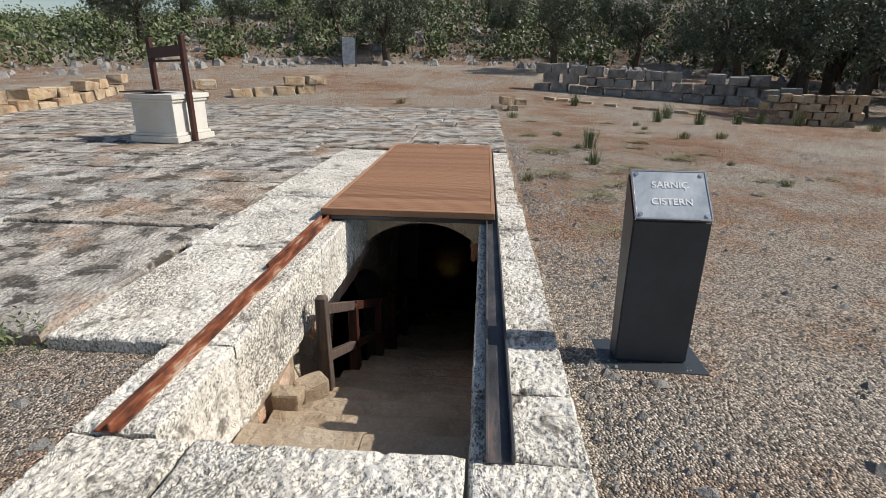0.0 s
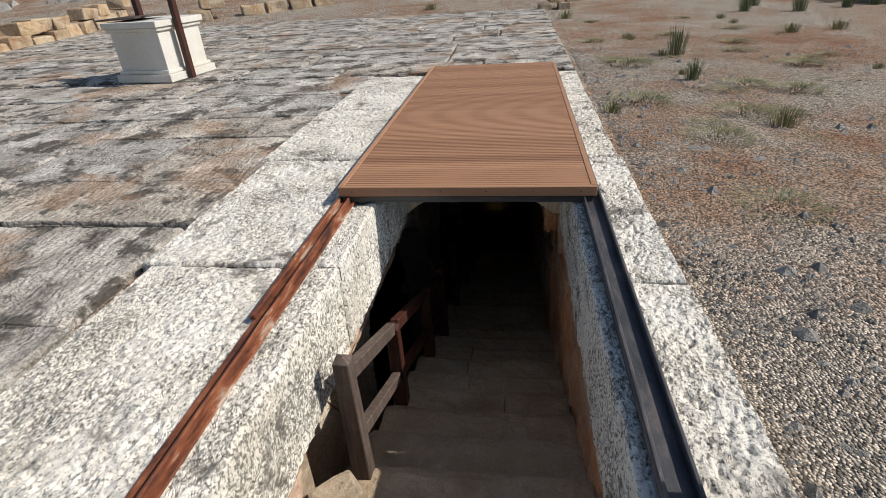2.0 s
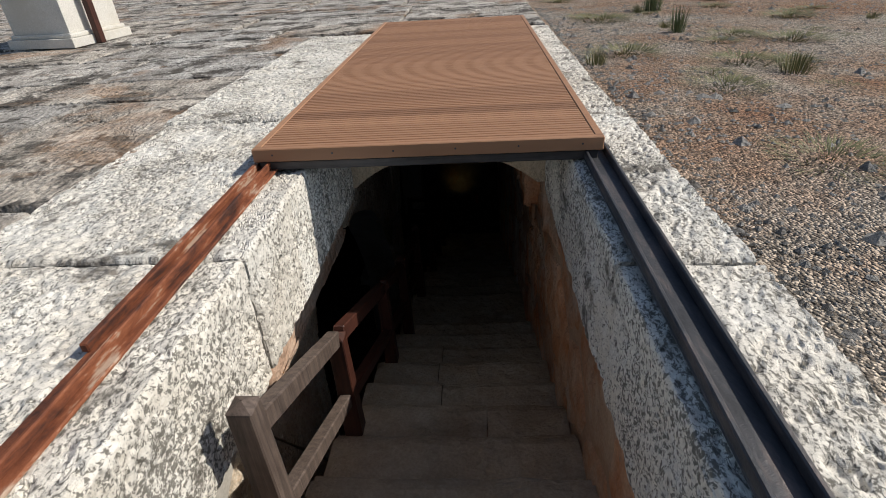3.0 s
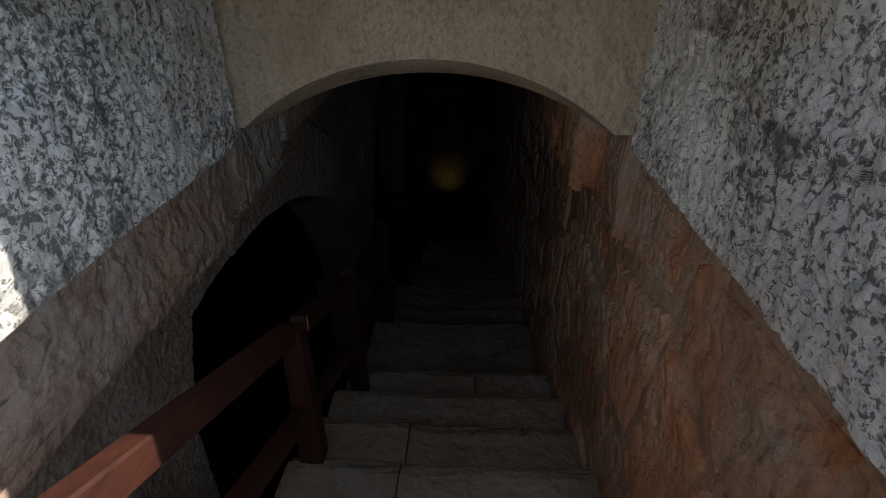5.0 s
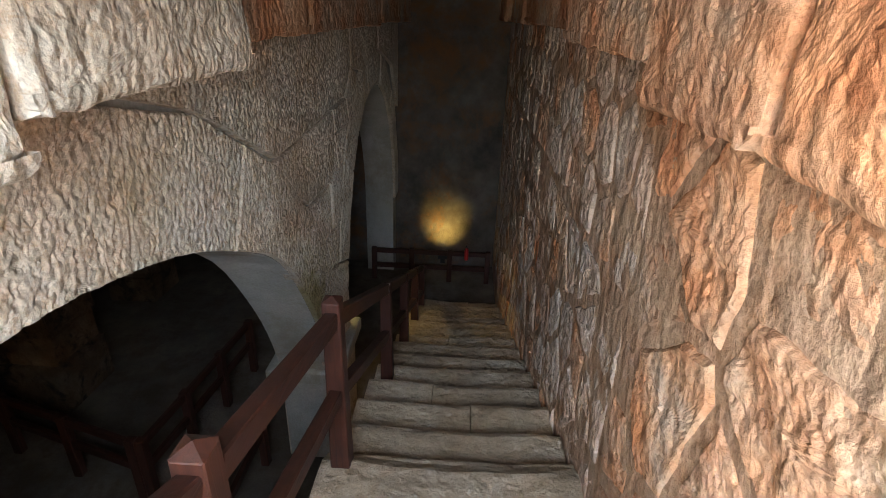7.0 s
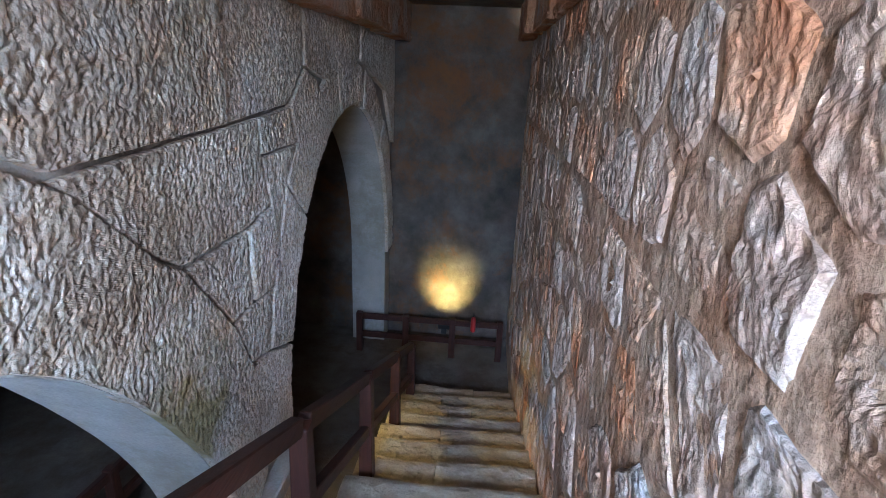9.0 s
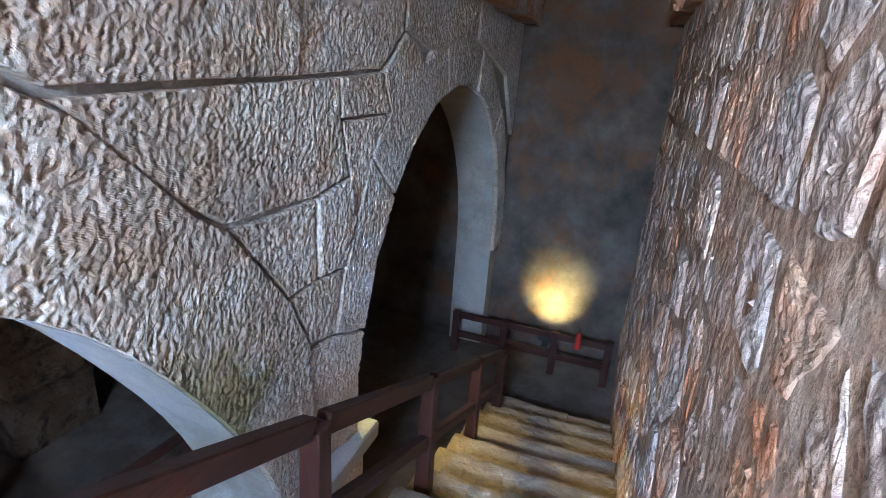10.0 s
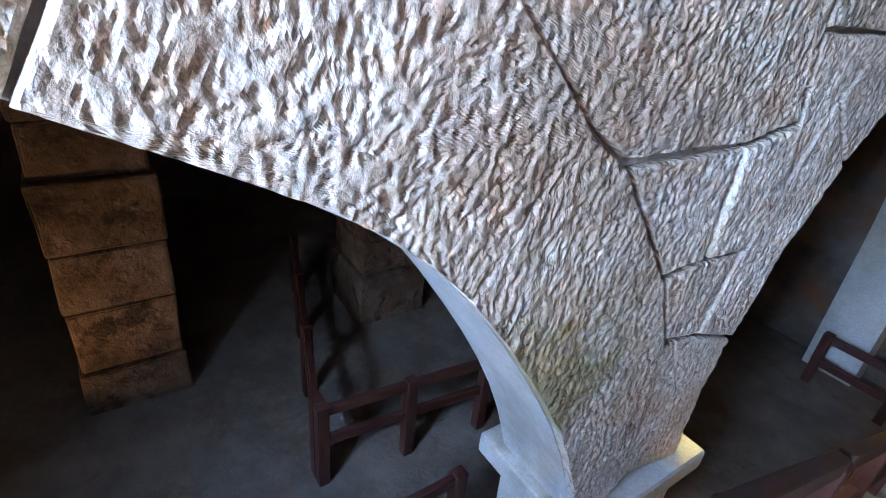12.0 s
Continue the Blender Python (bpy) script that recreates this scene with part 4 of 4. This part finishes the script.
# ---- well head on the platform ----
def build_well():
    w = thing("well_head", (-5.42, 5.2, 0.0), -8, label="white marble well head with brown wooden hoist frame", category="well")
    for nm, e, z0, z1, bv in (("plinth", 0.70, 0, 0.16, 0.012), ("lower_moulding", 0.65, 0.16, 0.24, 0.03), ("shaft", 0.60, 0.24, 1.02, 0.006), ("upper_moulding", 0.65, 1.02, 1.10, 0.03), ("cap", 0.69, 1.10, 1.22, 0.012)):
        part(nm, box(-e, -e, z0, e, e, z1, bv, 2), MARBLE, w)
    lid = bar((-0.95, -0.1, 1.255), (0.1, -0.1, 1.29), 0.9, 0.035)
    part("lid", lid, OLDWOOD, w, "grey wooden lid")
    post_r = part("post", box(0.705, -0.22, 0.0, 0.82, -0.10, 2.66, 0.008), WOOD, w)
    post_l = part("post", box(-0.52, 0.10, 1.22, -0.40, 0.22, 2.62, 0.008), WOOD, w)
    part("crossbeam", bar((-0.45, 0.16, 2.22), (0.75, -0.14, 2.30), 0.14, 0.26), WOOD, w)
    w.scale = (0.74, 0.78, 0.72)
    part("spindle", tube([(-0.52, 0.12, 2.02), (0.82, -0.18, 2.05)], 0.03, 8), WOOD, w)


build_well()


# ---- trees, scrub and rocks ----
def leaf_cloud(clumps, per, size, rng, aspect=0.42):
    """Many small leaf sprays spread over clumps (centre, radius)."""
    v, f = [], []
    for c, r in clumps:
        for _ in range(per):
            d = Vector((rng.gauss(0, 1), rng.gauss(0, 1), rng.gauss(0, 1))).normalized()
            p = Vector(c) + d * r * (0.55 + 0.5 * rng.random()) * Vector((1, 1, 0.8)).length / 1.6
            n = (d + Vector((rng.gauss(0, 0.6), rng.gauss(0, 0.6), rng.gauss(0, 0.6)))).normalized()
            a = n.orthogonal().normalized()
            a.rotate(Matrix.Rotation(rng.uniform(0, 6.28), 3, n))
            b = n.cross(a)
            s = size * rng.uniform(0.6, 1.3)
            k = len(v)
            v += [p - a * s, p - b * s * aspect, p + a * s, p + b * s * aspect]
            f.append((k, k + 1, k + 2, k + 3))
    return v, f


def build_tree(name, seed, height, spread, label):
    rng = random.Random(seed)
    t = thing(name, label=label, category="tree", group="olive trees on the slope")
    pts, lean = [], Vector((rng.uniform(-0.2, 0.2), rng.uniform(-0.2, 0.2), 0))
    th = height * 0.44
    for k in range(6):
        u = k / 5
        pts.append(lean * u * th + Vector((0.08 * math.sin(u * 5 + seed), 0.07 * math.cos(u * 4 + seed), u * th - 0.2 * (k == 0))))
    r = height * 0.055
    part("trunk", tube(pts, r, 9, [r * 1.5, r * 1.05, r * 0.95, r * 0.9, r * 0.85, r * 0.7]), BARK, t)
    clumps = []
    top = pts[-1]
    for k in range(6):
        a = k * 1.05 + rng.uniform(-0.3, 0.3)
        end = top + Vector((math.cos(a) * spread * 0.55, math.sin(a) * spread * 0.55, height * rng.uniform(0.15, 0.42)))
        mid = top.lerp(end, 0.5) + Vector((0, 0, 0.15))
        part("limb", tube([top - Vector((0, 0, 0.15)), mid, end], 0.1, 6, [r * 0.55, r * 0.35, r * 0.12]), BARK, t)
    for k in range(46):
        a, u, zz = rng.uniform(0, 6.28), math.sqrt(rng.random()), rng.uniform(0, 1)
        rad = spread * u * (0.62 + 0.38 * math.sin(zz * 3.0))
        clumps.append((top + Vector((math.cos(a) * rad, math.sin(a) * rad, -0.06 * height + zz * height * 0.62)), height * rng.uniform(0.07, 0.15)))
    v, f = leaf_cloud(clumps, 190, height * 0.018, rng)
    part("crown", mesh_of("crown", v, f, OLIVE), None, t)
    return t


kinds = [build_tree("olive_tree", 3, 5.6, 2.3, "old grey-green olive tree with a dark gnarled trunk"), build_tree("olive_tree", 8, 6.4, 2.9, "old grey-green olive tree with a dark gnarled trunk"), build_tree("olive_tree", 21, 4.6, 2.0, "old grey-green olive tree with a dark gnarled trunk")]
EYE0 = (0.69, -4.68)
placed = set()
spots = [(-10.2, 36, 1), (-8.4, 40, 0), (6.8, 33, 0), (21.8, 29, 1), (33.5, 25, 1), (36.0, 31, 0), (39.5, 25, 2), (43, 29, 1), (28.5, 33, 1), (31.5, 36, 0), (-35, 52, 0), (-29, 55, 1), (-20, 58, 2),
         (0, 52, 0), (12, 48, 2), (16, 55, 1), (-4, 60, 1), (25, 46, 1), (20, 40, 2), (46, 32, 0), (36, 40, 1), (41, 38, 1), (24, 36, 1), (29, 29, 0), (38, 34, 1), (46, 28, 1), (31, 32, 1), (44, 36, 0), (34, 36, 1), (27, 40, 1), (48, 34, 1), (15, 38, 0), (2, 44, 2), (-15, 44, 1), (-25, 46, 0), (-33, 44, 1)]
for n, (az, d, k) in enumerate(spots):
    x, y = EYE0[0] + d * math.sin(radians(az)), EYE0[1] + d * math.cos(radians(az))
    m = pose(x, y, terrain(x, y) - 0.05, 0, 0, n * 67) @ Matrix.Scale(0.76, 4)
    if k not in placed:
        placed.add(k)
        kinds[k].matrix_basis = m
        kinds[k].scale = (0.76, 0.76, 0.76)
    else:
        copy_thing(kinds[k], pose(x, y, terrain(x, y) - 0.05, 0, 0, n * 67))


def scatter_stuff():
    rng = random.Random(77)
    clumps = []
    for _ in range(3800):
        az, d = radians(rng.uniform(-62, 62)), 39 + 99 * rng.random() ** 1.25
        x, y = EYE0[0] + d * math.sin(az), EYE0[1] + d * math.cos(az)
        if fbm(x, y, 0.09) < -0.35:
            continue
        r = rng.uniform(0.35, 1.2) * (0.55 + d / 75)
        clumps.append(((x, y, terrain(x, y) + r * 0.55), r))
    v, f = leaf_cloud(clumps, 70, 0.15, rng, 0.55)
    s = part("hill_scrub", mesh_of("hill_scrub", v, f, SHRUB), None)
    tagged(s, "dark green maquis scrub covering the hill", "scrub", kind="stuff")
    v, f = [], []
    for _ in range(3200):
        az, d = radians(rng.uniform(-58, 58)), 34 + 70 * rng.random()
        x, y = EYE0[0] + d * math.sin(az), EYE0[1] + d * math.cos(az)
        c, r = Vector((x, y, terrain(x, y))), rng.uniform(0.12, 0.5)
        k = len(v)
        ring = [Vector((math.cos(q * 1.05) * r * rng.uniform(0.6, 1.2), math.sin(q * 1.05) * r * rng.uniform(0.6, 1.2), -0.1)) for q in range(6)]
        v += [c + q for q in ring] + [c + q * 0.6 + Vector((0, 0, r * rng.uniform(0.4, 0.9))) for q in ring] + [c + Vector((rng.uniform(-0.2, 0.2) * r, 0, r * 0.85))]
        for q in range(6):
            f += [(k + q, k + (q + 1) % 6, k + 6 + (q + 1) % 6, k + 6 + q), (k + 6 + q, k + 6 + (q + 1) % 6, k + 12)]
    s = part("hill_rocks", mesh_of("hill_rocks", v, f, ROCK), None)
    tagged(s, "grey limestone boulders strewn over the slope", "rocks", kind="stuff")


scatter_stuff()


def tuft_mesh(seed, n, h, w, material):
    rng = random.Random(seed)
    v, f = [], []
    for _ in range(n):
        a = rng.uniform(0, 6.28)
        r = w * math.sqrt(rng.random())
        b = Vector((math.cos(a) * r, math.sin(a) * r, 0))
        tip = b * rng.uniform(1.2, 2.0) + Vector((0, 0, h * rng.uniform(0.4, 1)))
        side = Vector((-math.sin(a), math.cos(a), 0)) * rng.uniform(0.0015, 0.0035)
        mid = b.lerp(tip, 0.55) + Vector((0, 0, h * 0.08))
        k = len(v)
        v += [b - side, b + side, mid + side, mid - side, tip]
        f += [(k, k + 1, k + 2, k + 3), (k + 3, k + 2, k + 4)]
    return mesh_of("tuft", v, f, material)


def build_plants():
    weeds = [tuft_mesh(1, 150, 0.18, 0.12, DRYGRASS), tuft_mesh(2, 130, 0.36, 0.10, SHRUB), tuft_mesh(3, 420, 0.05, 0.22, DRYGRASS)]
    rng = random.Random(4)
    spots = [(2.05, 0.2, 2, 1.0), (2.6, 4.2, 1, 0.9), (2.9, 6.2, 1, 1.4), (1.75, 3.1, 2, 1.3), (2.0, 5.4, 2, 1.5), (3.6, 3.6, 2, 1.2), (5.0, 3.4, 2, 0.8), (3.9, 6.5, 2, 1.0), (2.9, 1.6, 2, 0.6), (1.35, 2.6, 0, 0.8), (5.6, 8.5, 0, 1.2), (6.6, 8.8, 0, 1.2), (7.4, 12.3, 1, 1.6), (6.2, 12.6, 1, 1.5), (8.8, 12.9, 1, 1.5), (9.8, 13.5, 1, 1.4), (10.8, 13.1, 1, 1.6), (12.4, 12.0, 0, 1.6), (7.0, 14.2, 1, 1.7), (4.2, 16.5, 1, 1.6), (-2.5, 15.5, 0, 1.5), (1.6, 12.2, 0, 1.4)]
    spots += [(1.6 + 6 * rng.random(), 1.5 + 10 * rng.random(), rng.choice((0, 2, 2, 2)), rng.uniform(0.5, 1.2)) for _ in range(34)]
    for x, y, k, s in spots:
        ob = new("weed", weeds[k])
        ob.matrix_basis = pose(x, y, terrain(x, y) - 0.01, 0, 0, rng.uniform(0, 360)) @ Matrix.Scale(s, 4)
        tagged(ob, ("dry yellow-green grass tuft on gravelly ground", "tall green weed on dry ground", "low grey-green herb on gravel")[k], "weed", "weeds on the earth")
    # bush at the platform's corner
    b = thing("bush", (-1.95, -2.75, -0.1), label="grey-green spiny bush at the platform edge", category="bush")
    rr = random.Random(9)
    v, f = leaf_cloud([((rr.uniform(-0.5, 0.35), rr.uniform(-0.35, 0.35), rr.uniform(0.05, 0.22)), rr.uniform(0.1, 0.2)) for _ in range(26)], 120, 0.022, rr, 0.3)
    part("foliage", mesh_of("foliage", v, f, SHRUB), None, b)
    part("stem", tube([(0, 0, -0.03), (0.02, 0, 0.1), (0.05, 0.03, 0.2)], 0.02, 6, [0.025, 0.018, 0.008]), BARK, b)
    # gravel and loose stones
    rng = random.Random(12)
    v, f = [], []
    for _ in range(15000):
        x, y = 1.25 + 7 * rng.random() ** 1.6, rng.uniform(-4.5, 7)
        if rng.random() < 0.12:
            x, y = -1.05 - 2.5 * rng.random(), rng.uniform(-5.0, -2.5)
        r = rng.choice((0.006, 0.008, 0.01, 0.012, 0.018)) * rng.uniform(0.7, 1.5) if rng.random() < 0.985 else rng.uniform(0.03, 0.06)
        c = Vector((x, y, terrain(x, y)))
        k = len(v)
        ring = [Vector((math.cos(q * 1.2566 + 0.4) * r * rng.uniform(0.6, 1.2), math.sin(q * 1.2566 + 0.4) * r * rng.uniform(0.6, 1.2), 0)) for q in range(5)]
        v += [c + q for q in ring] + [c + Vector((0, 0, r * rng.uniform(0.4, 0.9)))]
        f += [(k + q, k + (q + 1) % 5, k + 5) for q in range(5)]
    s = part("loose_stones", mesh_of("loose_stones", v, f, ROCK), None)
    tagged(s, "small pale pebbles strewn on the earth", "pebbles", kind="stuff")


build_plants()


def block_wall(name, p, q, rows, bw, bh, depth, material, label, seed):
    rng = random.Random(seed)
    w = tagged(new(name), label, "wall", kind="structure")
    p, q = Vector(p), Vector(q)
    d = (q - p)
    n = max(1, int(d.length / bw))
    rz = math.atan2(d.y, d.x)
    for r in range(rows):
        for i in range(n):
            if rng.random() < (0.02 if r < rows - 1 else 0.3):
                continue
            c = p.lerp(q, (i + 0.5 + 0.5 * (r % 2)) / n)
            hh = bh * rng.uniform(0.75, 1.1)
            bm = box(-bw / 2 + 0.02, -depth / 2, 0, bw / 2 * rng.uniform(0.85, 1.0), depth / 2, hh, min(bw, bh) * 0.09, 2)
            for vtx in bm.verts:
                vtx.co += 0.11 * bw * noise.noise_vector(vtx.co * 2.5 + Vector((i, r, seed)))
            ob = part("block", bm, material, w)
            ob.matrix_basis = pose(c.x + rng.uniform(-0.05, 0.05), c.y + rng.uniform(-0.05, 0.05), terrain(c.x, c.y) - 0.05 + r * bh * 0.96, 0, 0, math.degrees(rz) + rng.uniform(-4, 4))


block_wall("wall_ruin_ochre", (-12.6, 6.5, 0), (-14.8, 17.0, 0), 2, 0.85, 0.42, 0.6, OCHRE, "low ruined wall of ochre blocks behind the platform", 2)
block_wall("wall_ruin_low", (-11.0, 15.2, 0), (-6.6, 18.0, 0), 2, 0.8, 0.4, 0.6, OCHRE, "tumbled pale blocks behind the platform", 3)
block_wall("wall_ruin_grey", (3.0, 21.0, 0), (13, 18.0, 0), 3, 0.75, 0.42, 0.5, ROCK, "weathered retaining wall of grey blocks below the track", 4)
block_wall("wall_ruin_rubble", (10.0, 14.2, 0), (12.6, 13.2, 0), 4, 0.34, 0.26, 0.5, OCHRE, "heap of ruined rubble masonry with weeds", 5)
block_wall("wall_kerbline", (3.2, 18.0, 0), (10.5, 14.5, 0), 1, 0.5, 0.14, 0.35, OCHRE, "line of small stones bordering the trench", 6)
block_wall("wall_heap", (0.9, 14.4, 0), (2.0, 14.6, 0), 2, 0.4, 0.25, 0.4, OCHRE, "small heap of stones at the platform corner", 7)


def build_far_sign():
    s = thing("notice_board", (-7.6, 28.1, terrain(-7.6, 28.1)), label="distant blue-grey notice board on the slope", category="sign")
    part("panel", box(-0.4, -0.05, 0.15, 0.4, 0.05, 1.65, 0.02), SIGNFACE, s)
    part("post", box(-0.45, -0.04, -0.1, -0.37, 0.04, 1.7, 0.01), SIGNGREY, s)
    part("post", box(0.37, -0.04, -0.1, 0.45, 0.04, 1.7, 0.01), SIGNGREY, s)


build_far_sign()


# ---- rubble facing of the wall beside the stairs ----
def rubble_wall():
    host = bpy.data.objects["wall_right"]
    rng = random.Random(31)
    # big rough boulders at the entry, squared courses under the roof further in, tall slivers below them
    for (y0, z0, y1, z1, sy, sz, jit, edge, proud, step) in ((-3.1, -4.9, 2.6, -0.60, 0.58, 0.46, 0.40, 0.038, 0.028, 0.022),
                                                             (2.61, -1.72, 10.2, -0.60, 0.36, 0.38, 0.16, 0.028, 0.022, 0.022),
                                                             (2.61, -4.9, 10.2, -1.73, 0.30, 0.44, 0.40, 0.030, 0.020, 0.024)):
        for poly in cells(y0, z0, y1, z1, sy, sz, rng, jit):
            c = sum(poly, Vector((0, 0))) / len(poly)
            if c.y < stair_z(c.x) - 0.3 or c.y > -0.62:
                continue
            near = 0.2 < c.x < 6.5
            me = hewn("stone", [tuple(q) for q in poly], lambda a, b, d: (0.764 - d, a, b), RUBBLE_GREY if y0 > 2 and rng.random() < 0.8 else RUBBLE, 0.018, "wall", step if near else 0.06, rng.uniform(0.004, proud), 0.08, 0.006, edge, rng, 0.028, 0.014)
            part("stone", me, None, host)
    host = bpy.data.objects["wall_retaining"]
    for poly in cells(-3.1, -2.0, -1.56, -0.60, 0.34, 0.26, rng, 0.4):
        c = sum(poly, Vector((0, 0))) / len(poly)
        if c.y < stair_z(c.x) - 0.2:
            continue
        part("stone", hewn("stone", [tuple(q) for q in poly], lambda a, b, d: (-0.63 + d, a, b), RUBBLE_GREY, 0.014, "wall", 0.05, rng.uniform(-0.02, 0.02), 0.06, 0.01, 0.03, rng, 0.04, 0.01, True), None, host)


rubble_wall()


# ---- great slabs of the cistern's roof, the platform ----
def platform():
    host = tagged(new("platform"), "platform of great weathered grey limestone slabs", "platform", kind="structure")
    rng = random.Random(17)
    y = -2.4
    row = 0
    near = []
    while y < 14.5:
        d = rng.uniform(0.75, 1.25)
        x = -1.75 - (0.1 * math.sin(row * 2.1)) if y < 4.4 else 1.16
        x_end = -12.2 - 0.15 * y if y > 1 else -5 - 7 * (y + 2.4)
        while x > x_end:
            w = rng.uniform(1.1, 2.6)
            x0 = x - w
            fine = math.hypot((x + x0) / 2, y) < 7
            kerb_stone(x0, y, x, y + d, -0.25, rng.uniform(-0.015, 0.012) - (0.02 if y < 4.4 else 0.0), None, SLAB, "slab", host, 0.03 if fine else 0.09, 0.02, 0.012)
            x = x0
        y += d
        row += 1


platform()
